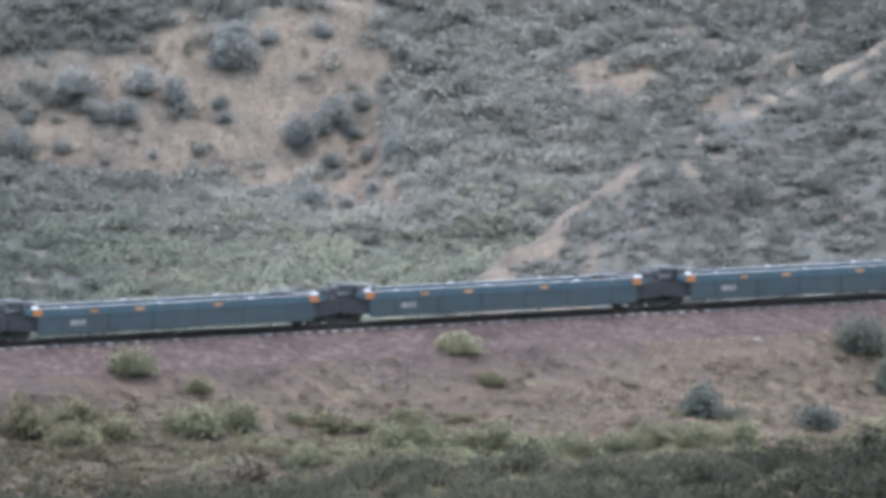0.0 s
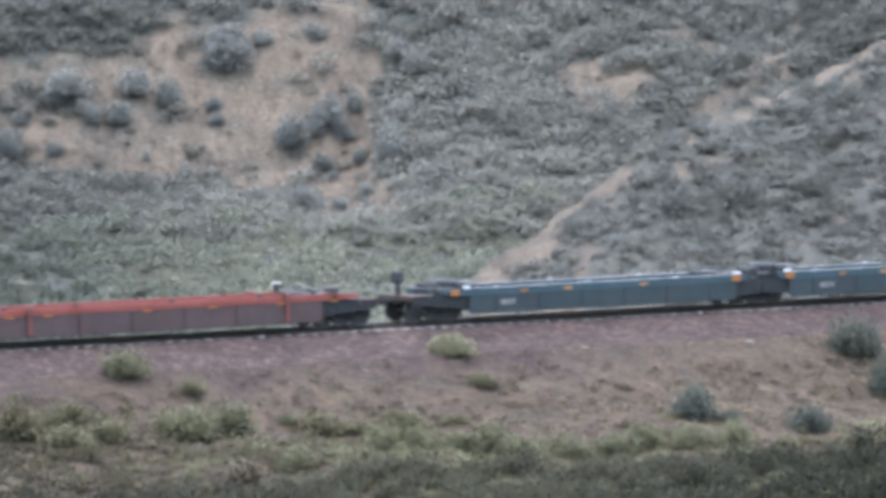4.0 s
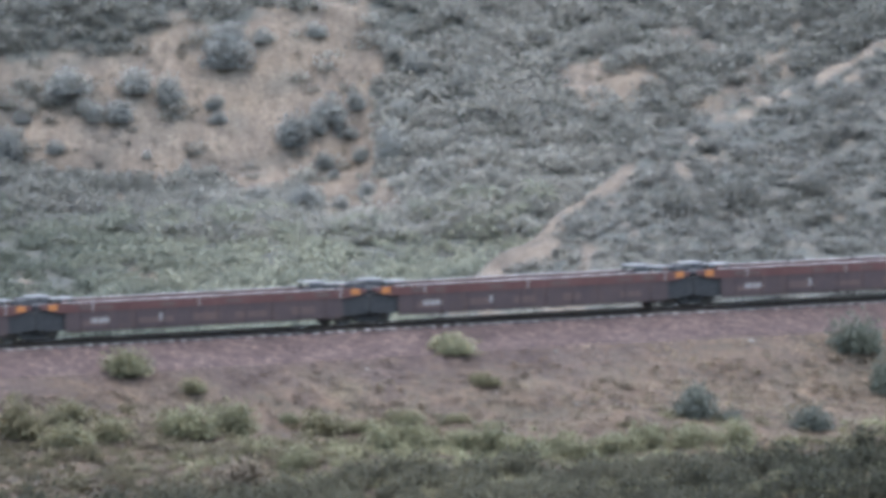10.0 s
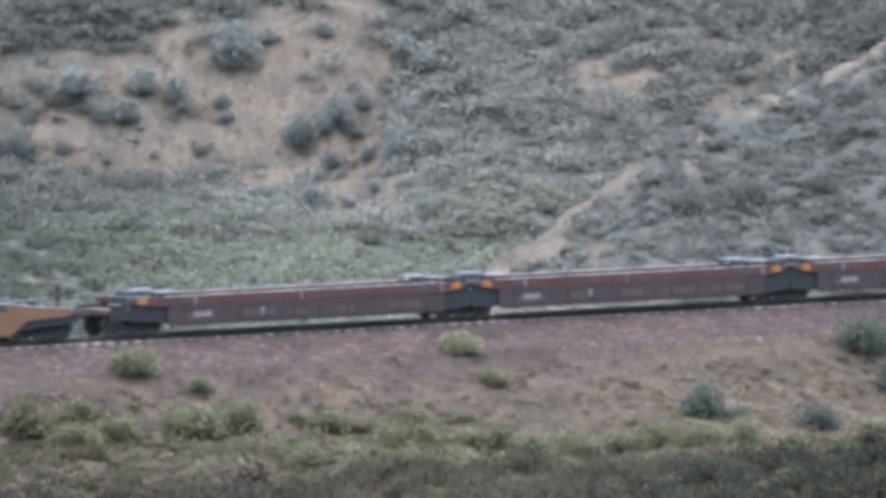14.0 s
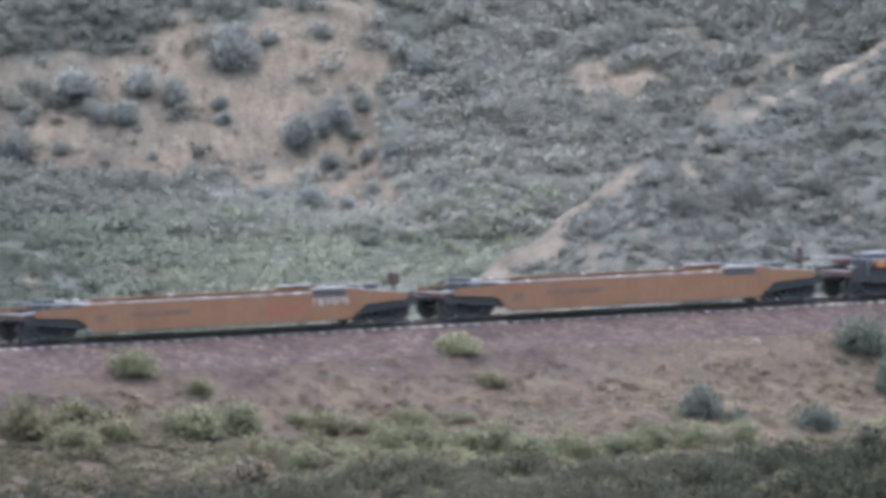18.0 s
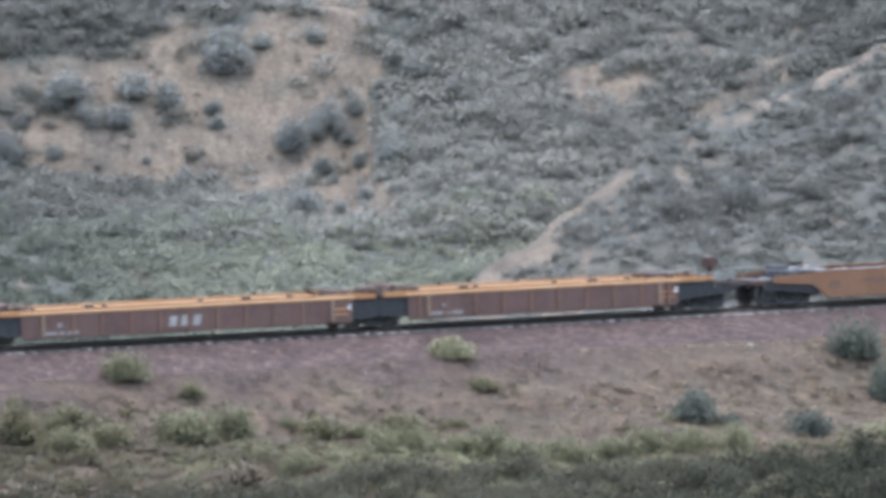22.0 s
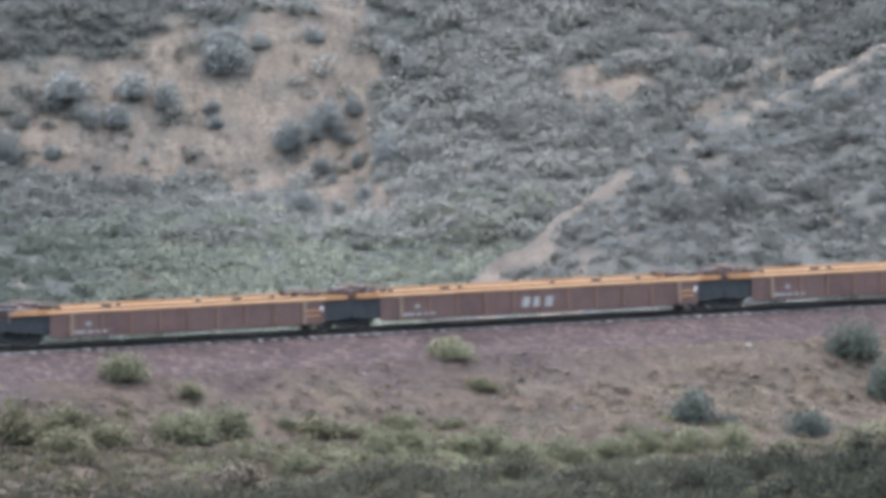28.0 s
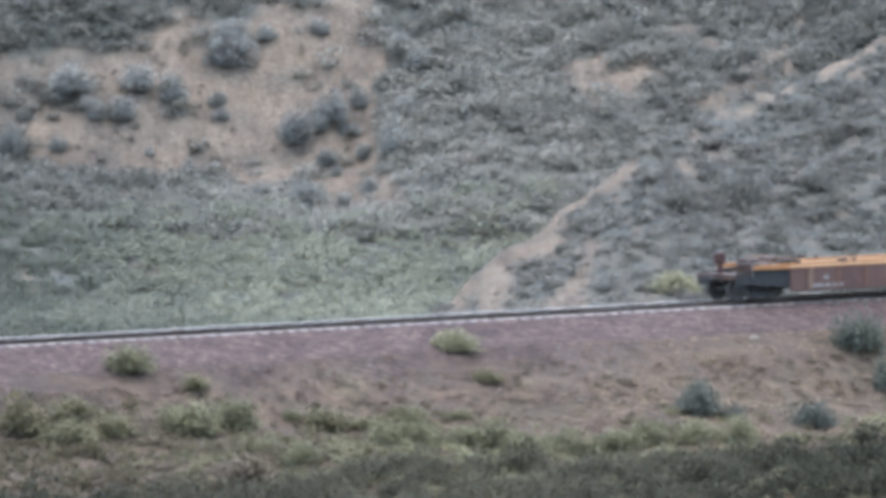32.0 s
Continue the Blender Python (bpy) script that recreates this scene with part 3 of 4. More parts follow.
shrubs(((-9.6, -18.2, 2.4, 1.5), (-8.0, -17.0, 2.0, 1.6), (-10.4, -18.4, 1.7, 1.2), (-6.0, -14.1, 0.9, 0.5), (-5.5, -25.6, 1.7, 1.0), (-2.3, -16.9, 2.0, 1.3), (-1.1, -16.4, 1.5, 1.3), (0.8, -17.0, 2.0, 1.2), (1.8, -16.5, 2.2, 1.5), (3.2, -17.5, 2.4, 1.3), (4.7, -14.7, 2.0, 1.2),
        (6.5, -14.4, 2.0, 1.0), (8.0, -13.1, 1.8, 1.3), (9.8, -12.9, 2.0, 1.1), (11.3, -13.1, 1.8, 1.3), (5.6, -15.2, 1.6, 0.9), (7.2, -14.0, 1.5, 0.9), (-0.2, -17.2, 1.6, 0.9)), M_PALEBUSH, 0.35, "pale silvery sagebrush below the fill", "sagebrush", 7)
shrubs(((-4.7, -14.3, 2.4, 1.0), (-3.1, -13.9, 1.7, 0.6), (-1.5, -12.5, 1.9, 0.6), (0.5, -12.1, 1.5, 0.45), (-14.5, -19.6, 2.4, 1.0), (-16.4, -21.6, 2.2, 1.8), (-12.7, -20.9, 2.0, 1.0), (-14.6, -22.7, 2.4, 1.0), (-9.8, -13.4, 1.3, 0.7), (1.7, -7.6, 1.4, 0.6)), M_SAGE, 0.6, "dull olive-brown bush below the fill", "dull bushes", 8)
shrubs(((-7.6, -29.7, 2.5, 1.7),), M_LOWBRUSH, 0.25, "tall brown dry bush at the edge of the thicket", "", 18)
shrubs(((9.25, 17.4, 2.5, 1.05),), M_PALEBUSH, 0.75, "low olive bush behind the track", "", 9)

# pale stones
stone_bm = bmesh.new()
bmesh.ops.create_icosphere(stone_bm, subdivisions=2, radius=1.0)
for v in stone_bm.verts:
    v.co *= 0.85 + 0.3 * noise.noise(v.co * 1.7)
    v.co.z *= 0.65
STONE = bpy.data.meshes.new("stone")
stone_bm.to_mesh(STONE)
stone_bm.free()
STONE.materials.append(mat_plain("pale_stone", (0.168, 0.15, 0.126), (0.266, 0.241, 0.207), 5, 0.9))
for x, y, r, turn in ((-5.27, 136.4, 0.3, 10), (12.4, 2.0, 0.16, 40), (5.25, -8.7, 0.12, 80), (-3.0, -8.0, 0.08, 5), (2.1, -8.4, 0.08, 33), (8.3, 1.4, 0.1, 60), (4.5, -2.9, 0.11, 71)):
    st = tagged(new("stone", STONE), "pale weathered stone lying on the ground", "stone", "pale stones")
    st.matrix_basis = Matrix.LocRotScale((x, y, float(ground_z(x, y)) + r * 0.25), Euler((0.2, 0.1, radians(turn))), (r * 1.3, r, r))


# ---- the railway ----
def track_pose(s, n=0.0, z=0.0):
    """Place s metres along the track, n metres beyond its middle, z above the rail tops; x runs along the track."""
    return Matrix.Translation((s * CY - n * SY, s * SY + n * CY, float(track_z(s)) + z)) @ pose(0, 0, 0, 0, 0, 32.0) @ pose(0, 0, 0, 0, -math.degrees(math.atan(GRADE / math.cosh(s / 90) ** 2)), 0)


def strip(name, profile, s0, s1, step, mat, jitter=0.0):
    """A long body along the track: the profile holds n, z pairs, closed."""
    ss = np.arange(s0, s1 + step / 2, step)
    p = np.array(profile)
    k = len(p)
    n = np.tile(p[:, 0], (len(ss), 1))
    z = np.tile(p[:, 1], (len(ss), 1)) + track_z(ss)[:, None]
    s = np.tile(ss[:, None], (1, k))
    if jitter:
        r = np.random.default_rng(3)
        n = n + r.normal(0, jitter, n.shape)
        z = z + r.normal(0, jitter * 0.7, z.shape)
    co = np.stack((s * CY - n * SY, s * SY + n * CY, z), -1).reshape(-1, 3)
    i = np.arange(len(ss) * k).reshape(len(ss), k)
    j = np.roll(i, -1, axis=1)
    quads = np.stack((i[:-1], i[1:], j[1:], j[:-1]), -1).reshape(-1, 4)
    me = bpy.data.meshes.new(name)
    quick_mesh(me, co, quads)
    me.materials.append(mat)
    return me


def part(name, bm, mat, parent, label=""):
    me = bpy.data.meshes.new(name)
    bm.to_mesh(me)
    bm.free()
    me.materials.append(mat)
    ob = new(name, me)
    ob.parent = parent
    return tagged(ob, label) if label else ob


BED = [(-4.9, -1.6), (-4.1, -1.12), (-3.4, -0.88), (-2.6, -0.66), (-1.95, -0.42), (-1.6, -0.285), (-1.34, -0.24), (-0.9, -0.225), (0, -0.225), (0.9, -0.225), (1.34, -0.24), (1.6, -0.285), (2.2, -0.5), (2.9, -0.78), (3.8, -1.05), (4.6, -1.6), (0, -1.8)]
ballast = new("ballast", strip("ballast", BED, -60, 60, 0.15, M_BALLAST, 0.012))
for a, b in ((-330, -60), (60, 330)):
    far_bed = new("ballast", strip("ballast", BED, a, b, 3.0, M_BALLAST))
    tagged(far_bed, "red-brown crushed rock ballast bed under the track", "ballast", kind="structure")
tagged(ballast, "red-brown crushed rock ballast bed under the track", "ballast", kind="structure")
track = tagged(new("railway_track"), "single railway track with steel rails on pale concrete ties", "railway track")
for n in (-0.755, 0.755):
    w = 0.036
    g = -1 if n > 0 else 1  # the side worn by the flanges
    rail = new("rail", strip("rail", [(n - 0.075, -0.185), (n + 0.075, -0.185), (n + 0.075, -0.17), (n + 0.012, -0.145), (n + 0.012, -0.045), (n + w, -0.035), (n + w, -0.004), (n - w, -0.004), (n - w, -0.035), (n - 0.012, -0.045), (n - 0.012, -0.145), (n - 0.075, -0.17)],
                             -330, 330, 1.0, M_RAIL))
    rail.parent = track
    top = new("running_face", strip("running_face", [(n - 0.03 * g, -0.003), (n + 0.037 * g, -0.032), (n + 0.0395 * g, -0.028), (n + 0.034 * g, -0.012), (n + 0.018 * g, -0.001), (n - 0.022 * g, 0.0)], -330, 330, 1.0, M_RAILTOP))
    top.parent = rail
tie_bm = bmesh.new()
bmesh.ops.create_cube(tie_bm, size=1.0, matrix=Matrix.Diagonal((0.23, 2.6, 0.22, 1)))
for v in tie_bm.verts:
    if v.co.z > 0:
        v.co.x *= 0.8
        v.co.y *= 0.985
bmesh.ops.bevel(tie_bm, geom=list(tie_bm.edges), offset=0.018, segments=1, affect="EDGES")
tie_mesh = bpy.data.meshes.new("tie")
tie_bm.to_mesh(tie_mesh)
tie_bm.free()
tie_mesh.materials.append(M_TIE)
rt = random.Random(5)
for i in range(-82, 83):
    tie = new("tie", tie_mesh)
    tie.parent = track
    tie.matrix_basis = track_pose(i * 0.61 + rt.uniform(-0.02, 0.02), 0, -0.304 + rt.uniform(-0.01, 0.006)) @ pose(0, 0, 0, rt.uniform(-0.4, 0.4), 0, rt.uniform(-0.8, 0.8))


# ---- the train ----
def box(bm, x0, x1, y0, y1, z0, z1, bevel=0.0):
    g = bmesh.ops.create_cube(bm, size=1.0, matrix=Matrix.Translation(((x0 + x1) / 2, (y0 + y1) / 2, (z0 + z1) / 2)) @ Matrix.Diagonal((x1 - x0, y1 - y0, z1 - z0, 1)))
    if bevel:
        edges = list({e for v in g["verts"] for e in v.link_edges})
        bmesh.ops.bevel(bm, geom=edges, offset=bevel, segments=1, affect="EDGES")
    return bm


def prism(bm, outline, y0, y1):
    """An x, z outline, pulled from y0 to y1."""
    a = [bm.verts.new((x, y0, z)) for x, z in outline]
    b = [bm.verts.new((x, y1, z)) for x, z in outline]
    bm.faces.new(a)
    bm.faces.new(b[::-1])
    for i in range(len(a)):
        j = (i + 1) % len(a)
        bm.faces.new((a[j], a[i], b[i], b[j]))
    bmesh.ops.recalc_face_normals(bm, faces=bm.faces)
    return bm


def rod(bm, a, b, r, seg=6):
    a, b = Vector(a), Vector(b)
    d = b - a
    bmesh.ops.create_cone(bm, cap_ends=True, segments=seg, radius1=r, radius2=r, depth=d.length, matrix=Matrix.Translation((a + b) / 2) @ d.to_track_quat("Z", "Y").to_matrix().to_4x4())
    return bm


def wheel_bm():
    """One wheel with flange, dished plate and hub, axle along y, flange at +y."""
    bm = bmesh.new()
    ring = ((0.02, -0.10), (0.09, -0.10), (0.12, -0.05), (0.34, -0.02), (0.40, -0.062), (0.455, -0.062), (0.457, 0.035), (0.485, 0.045), (0.485, 0.068), (0.40, 0.068), (0.34, 0.02), (0.12, 0.05), (0.09, 0.09), (0.02, 0.09))
    seg = 28
    rows = [[bm.verts.new((r * math.cos(2 * math.pi * k / seg), y, r * math.sin(2 * math.pi * k / seg))) for r, y in ring] for k in range(seg)]
    for k in range(seg):
        a, b = rows[k], rows[(k + 1) % seg]
        for i in range(len(ring)):
            j = (i + 1) % len(ring)
            bm.faces.new((a[i], a[j], b[j], b[i]))
    bmesh.ops.recalc_face_normals(bm, faces=bm.faces)
    return bm


def mesh_of(name, bm, mat):
    me = bpy.data.meshes.new(name)
    bm.to_mesh(me)
    bm.free()
    me.materials.append(mat)
    return me


def side_frame_bm():
    """The cast side frame of a freight truck: bowed top, window for the springs, pedestal jaws."""
    bm = bmesh.new()
    top = [(-1.16, 0.52), (-1.10, 0.62), (-0.72, 0.66), (-0.38, 0.80), (0.38, 0.80), (0.72, 0.66), (1.10, 0.62), (1.16, 0.52)]
    upper = top + [(1.16, 0.34), (1.06, 0.34), (1.04, 0.50), (0.74, 0.50), (0.40, 0.66), (-0.40, 0.66), (-0.74, 0.50), (-1.04, 0.50), (-1.06, 0.34), (-1.16, 0.34)]
    prism(bm, upper, -0.08, 0.08)
    prism(bm, [(-0.76, 0.52), (-0.66, 0.54), (-0.36, 0.22), (0.36, 0.22), (0.66, 0.54), (0.76, 0.52), (0.72, 0.36), (0.44, 0.10), (-0.44, 0.10), (-0.72, 0.36)], -0.085, 0.085)
    for s in (-1, 1):
        box(bm, 0.30 * s - 0.05, 0.30 * s + 0.05, -0.075, 0.075, 0.2, 0.68)
        box(bm, s * 0.89 - 0.11, s * 0.89 + 0.11, -0.11, 0.09, 0.38, 0.56, 0.02)
    for k in (-0.16, 0.0, 0.16):
        bmesh.ops.create_cone(bm, cap_ends=True, segments=10, radius1=0.065, radius2=0.065, depth=0.32, matrix=Matrix.Translation((k, -0.01, 0.38)))
    return bm


WHEEL = mesh_of("wheel", wheel_bm(), M_WHEEL)
FRAME = mesh_of("side_frame", side_frame_bm(), M_TRUCK)
bol = bmesh.new()
box(bol, -0.19, 0.19, -1.12, 1.12, 0.50, 0.70, 0.03)
box(bol, -0.34, 0.34, -0.34, 0.34, 0.66, 0.76, 0.03)
BOLSTER = mesh_of("bolster", bol, M_TRUCK)
axl = bmesh.new()
rod(axl, (0, -1.06, 0), (0, 1.06, 0), 0.085, 10)
AXLE = mesh_of("axle", axl, M_WHEEL)
brk = bmesh.new()
box(brk, -0.07, 0.07, -0.85, 0.85, 0.26, 0.40, 0.02)
for s in (-1, 1):
    box(brk, -0.05, 0.13, s * 0.75 - 0.05, s * 0.75 + 0.05, 0.22, 0.52)
BRAKE = mesh_of("brake_beam", brk, M_TRUCK)


def truck(parent, x):
    t = new("truck")
    t.parent = parent
    t.matrix_basis = pose(x, 0, 0)
    tagged(t, "grimy black four-wheel freight truck")
    for s in (-1, 1):
        f = new("side_frame", FRAME)
        f.parent, f.matrix_basis = t, pose(0, s * 0.99, 0, 0, 0, 0 if s < 0 else 180)
        b = new("brake_beam", BRAKE)
        b.parent, b.matrix_basis = t, pose(s * 0.31, 0, 0, 0, 0, 0 if s > 0 else 180)
        a = new("axle", AXLE)
        a.parent, a.matrix_basis = t, pose(s * 0.89, 0, 0.457)
        for q in (-1, 1):
            w = new("wheel", WHEEL)
            w.parent, w.matrix_basis = t, pose(s * 0.89, q * 0.75, 0.457, 0, 17 * s + 31 * q, 180 if q > 0 else 0)
    b = new("bolster", BOLSTER)
    b.parent = t
    return t


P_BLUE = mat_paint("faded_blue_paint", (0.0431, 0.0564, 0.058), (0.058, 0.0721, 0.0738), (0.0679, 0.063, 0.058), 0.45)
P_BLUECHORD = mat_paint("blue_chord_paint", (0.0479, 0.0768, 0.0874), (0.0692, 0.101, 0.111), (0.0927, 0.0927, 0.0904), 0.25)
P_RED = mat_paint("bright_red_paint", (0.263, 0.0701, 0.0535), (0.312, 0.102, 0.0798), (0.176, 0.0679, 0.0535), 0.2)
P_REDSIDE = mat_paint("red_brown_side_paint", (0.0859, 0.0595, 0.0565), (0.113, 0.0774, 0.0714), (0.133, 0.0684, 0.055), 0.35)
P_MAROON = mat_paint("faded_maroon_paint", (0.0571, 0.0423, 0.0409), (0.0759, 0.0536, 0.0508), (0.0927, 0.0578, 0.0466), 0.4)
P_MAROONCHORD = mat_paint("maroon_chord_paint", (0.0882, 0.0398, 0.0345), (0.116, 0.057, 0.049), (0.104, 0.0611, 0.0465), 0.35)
P_ORANGE = mat_paint("faded_orange_paint", (0.185, 0.0926, 0.0494), (0.22, 0.117, 0.0655), (0.146, 0.0835, 0.0557), 0.4)
P_CHORDYEL = mat_paint("yellow_chord_paint", (0.33, 0.153, 0.0612), (0.427, 0.22, 0.0979), (0.269, 0.134, 0.0612), 0.3)
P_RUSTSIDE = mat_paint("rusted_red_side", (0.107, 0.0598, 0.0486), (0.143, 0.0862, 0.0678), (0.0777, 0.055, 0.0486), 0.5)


P_REDPALE = mat_paint("reddish_panel_paint", (0.163, 0.0909, 0.0631), (0.203, 0.119, 0.0826), (0.113, 0.068, 0.0517), 0.4)
P_FADEMAR = mat_paint("faded_maroon_panel", (0.0861, 0.0574, 0.0505), (0.106, 0.0712, 0.0608), (0.112, 0.0689, 0.0528), 0.4)
# pale colour stands in for the sky's glint along the car tops
M_LIPGLINT = mat_plain("pale_lip_glint", (0.0741, 0.0635, 0.0582), (0.594, 0.556, 0.518), 2.2, 0.5)
# highlight along the yellow chords, put into a pale tan colour
M_TANGLINT = mat_plain("tan_flange_highlight", (0.504, 0.308, 0.161), (0.728, 0.504, 0.308), 2.2, 0.5)
M_PALE = mat_plain("faded_pale_lettering", (0.161, 0.143, 0.132), (0.252, 0.23, 0.211), 4, 0.8)
M_GRAFFITI = mat_plain("pale_sprayed_paint", (0.21, 0.193, 0.175), (0.329, 0.308, 0.28), 2.5, 0.8)
M_REDSPRAY = mat_plain("red_sprayed_paint", (0.196, 0.0644, 0.0448), (0.21, 0.0868, 0.0588), 2.5, 0.8)
M_GRATE = mat_plain("worn_pale_grating", (0.221, 0.213, 0.204), (0.456, 0.441, 0.426), 5, 0.7)
HALF = 1.42


class Kind:
    """What sets one make of well car apart."""

    def __init__(self, side, chord, top, chord_h, base, rib=0.0, rib_paint=None, smooth=False, lip=None, tab=None, strong=0.0):
        self.side, self.chord, self.top, self.chord_h, self.base = side, chord, top, chord_h, base
        self.rib, self.rib_paint, self.smooth, self.lip, self.tab, self.strong = rib, rib_paint or side, smooth, lip, tab, strong


BLUE = Kind(P_BLUE, P_BLUECHORD, 1.28, 0.30, 0.31, rib=2.05, lip=M_LIPGLINT, tab=M_YELLOW)
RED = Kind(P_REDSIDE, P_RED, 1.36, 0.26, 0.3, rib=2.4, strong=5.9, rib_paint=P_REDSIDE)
MAROON = Kind(P_MAROON, P_MAROONCHORD, 1.50, 0.38, 0.375, rib=1.25, lip=M_LIPGLINT, tab=M_YELLOW)
ORANGE = Kind(P_ORANGE, P_ORANGE, 1.40, 0.10, 0.31, smooth=True, lip=M_LIPGLINT)
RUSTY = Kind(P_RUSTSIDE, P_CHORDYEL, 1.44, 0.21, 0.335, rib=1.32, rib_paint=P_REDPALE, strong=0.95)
P_GEAR = mat_paint("rusty_gear_paint", (0.0644, 0.0406, 0.0322), (0.105, 0.0644, 0.0462), (0.0504, 0.0364, 0.0308), 0.45)
P_BRAKE = mat_paint("dull_red_brake_paint", (0.0644, 0.0336, 0.0294), (0.0896, 0.0462, 0.0392), (0.077, 0.049, 0.0392), 0.4)
P_REDPOST = mat_paint("worn_red_post_paint", (0.182, 0.063, 0.0504), (0.224, 0.0868, 0.07), (0.14, 0.07, 0.056), 0.3)
P_POST = mat_paint("tan_post_paint", (0.183, 0.12, 0.0798), (0.23, 0.161, 0.115), (0.15, 0.0924, 0.0686), 0.4)


def span(d, a, b):
    """The x range between a and b metres out, on the side d of the middle."""
    return (min(d * a, d * b), max(d * a, d * b))


def plate(parent, name, mat, x0, x1, z0, z1, label="", side=-1, out=0.0):
    """A thin piece lying on the outside of a car's side."""
    y = side * (HALF + out)
    return part(name, box(bmesh.new(), x0, x1, y - 0.006, y + 0.006, z0, z1), mat, parent, label)


def end_gear(u, kind, d, L, e, free, seed):
    """All that sits over a truck: end frame, gratings, handrails, brake gear, and the coupler at a free end."""
    gear = P_GEAR if kind is RUSTY else M_DARKGEAR
    mesh = P_POST if kind is RUSTY else M_GRATE if kind in (MAROON, ORANGE) else M_GALV
    top = kind.top
    out = L + 1.35 if free else L - 0.05
    bm = bmesh.new()
    box(bm, *span(d, e - 0.12, e + 0.04), -HALF + 0.04, HALF - 0.04, 0.42, top - 0.2, 0.02)
    box(bm, *span(d, e, out), -0.42, 0.42, 0.72, 1.04, 0.03)
    part("end_frame", bm, M_TRUCK, u, "grimy dark end frame over the truck")
    # dark end webs, drawn deep to stand in for shadow round the truck
    for s in (-1, 1):
        y = s * (HALF - 0.12)
        bm = prism(bmesh.new(), [(d * (e - 0.05), 0.42), (d * (e - 0.05), top - 0.2), (d * (L - 0.12), top - 0.24), (d * (L + (1.28 if free else -0.02)), top - 0.32), (d * (L + (1.28 if free else -0.02)), 0.7 if free else 0.5), (d * (L - (0.2 if free else 0.5)), 0.56 if free else 0.44), (d * (L - 0.85), 0.5 if free else 0.4)], y - 0.03, y + 0.03)
        part("end_web_shade", bm, M_TRUCK, u)
    for k, (a, b) in enumerate(((1.75, 0.95), (0.5, 0.14))):
        if free or k == 0 or d < 0:
            z = top + ((0.06 if d > 0 else 0.26) if kind is BLUE else 0.19 if kind is MAROON else (0.1 if d > 0 else 0.22) if kind is RUSTY else 0.02) if k == 0 else top - 0.37
            if k == 0:
                bm = box(bmesh.new(), *span(d, L - a + 0.1, L - b - 0.05), -0.6, 0.6, top - 0.25, z - 0.012, 0.03)
                part("grating_support", bm, gear, u, "dark bracket under the grating")
            for s in (-1, 1):
                bm = bmesh.new()
                for i in range(5):
                    y = s * (0.68 + 0.14 * i)
                    box(bm, *span(d, L - a, L - b), y - 0.025, y + 0.025, z, z + 0.035)
                for i in range(6):
                    x = L - a + 0.03 + (a - b - 0.06) * i / 5
                    box(bm, *span(d, x - 0.02, x + 0.02), s * 0.96 - 0.33, s * 0.96 + 0.33, z - 0.012, z + 0.03)
                part("grating", bm, mesh, u, "rusty walkway grating" if kind is RUSTY else "pale steel walkway grating")
                if k == 0 and z > top + 0.05:
                    bm = bmesh.new()
                    for x in (L - a + 0.08, L - b - 0.08):
                        rod(bm, (d * x, s * 1.22, top - 0.1), (d * x, s * 1.22, z), 0.03)
                        rod(bm, (d * x, s * 0.7, top - 0.2), (d * x, s * 1.24, z - 0.02), 0.025)
                    part("grating_bracket", bm, gear, u, "dark bracket under the grating")
    if d < 0:
        part("brake_housing", box(bmesh.new(), *span(d, L - 0.95, L - 0.35), 0.2, 1.1, top - 0.4, top + 0.16, 0.04), gear, u, "dark brake housing")
        part("brake_reservoir", rod(bmesh.new(), (d * (L - 1.5), -0.3, top - 0.16), (d * (L - 0.4), -0.3, top - 0.16), 0.15, 10), M_DARKGEAR, u, "dark cylindrical brake reservoir")
        rail = rod(bmesh.new(), (d * (L - 1.7), -1.3, top + 0.16), (d * (L - 0.8), -1.3, top + 0.16), 0.016)
        for x in (L - 1.68, L - 0.82):
            rod(rail, (d * x, -1.3, top - 0.2), (d * x, -1.3, top + 0.16), 0.013)
        part("grab_rail", rail, M_GALV, u, "grey steel grab rail")
    else:
        part("valve_box", box(bmesh.new(), *span(d, L - 0.55, L - 0.2), -0.95, -0.35, 0.95, top + 0.18, 0.04), gear, u, "dark brake valve box")
        part("valve_box", box(bmesh.new(), *span(d, L - 0.65, L - 0.3), 0.4, 0.9, 0.95, top + 0.08, 0.03), gear, u, "dark brake valve box")
        rail = rod(bmesh.new(), (d * (L - 1.5), 1.25, top + 0.22), (d * (L - 0.3), 1.25, top + 0.2), 0.016)
        for x in (L - 1.48, L - 0.32):
            rod(rail, (d * x, 1.25, top - 0.38), (d * x, 1.25, top + 0.2), 0.013)
        part("grab_rail", rail, M_GALV, u, "grey steel grab rail")
    if kind is RUSTY:  # brackets, hose racks and fittings along the end
        rr = random.Random(seed * 3 + 1)
        for k in range(6):
            x, y = L - 1.75 + 0.33 * k, rr.uniform(-1.25, -0.3)
            w = rr.uniform(0.06, 0.16)
            bm = box(bmesh.new(), *span(d, x - w, x + w), y - 0.1, y + 0.1, top - 0.24, top + rr.uniform(0.02, 0.2), 0.02)
            part("bracket", bm, P_GEAR if k % 2 else P_POST, u, "rusty bracket")
        bm = rod(bmesh.new(), (d * (L - 1.8), -1.3, top + 0.1), (d * (L + 0.1), -1.3, top + 0.07), 0.02)
        for x in (L - 1.78, L - 0.9, L + 0.05):
            rod(bm, (d * x, -1.3, top - 0.25), (d * x, -1.3, top + 0.1), 0.015)
        part("grab_rail", bm, P_GEAR, u, "rusty grab rail")
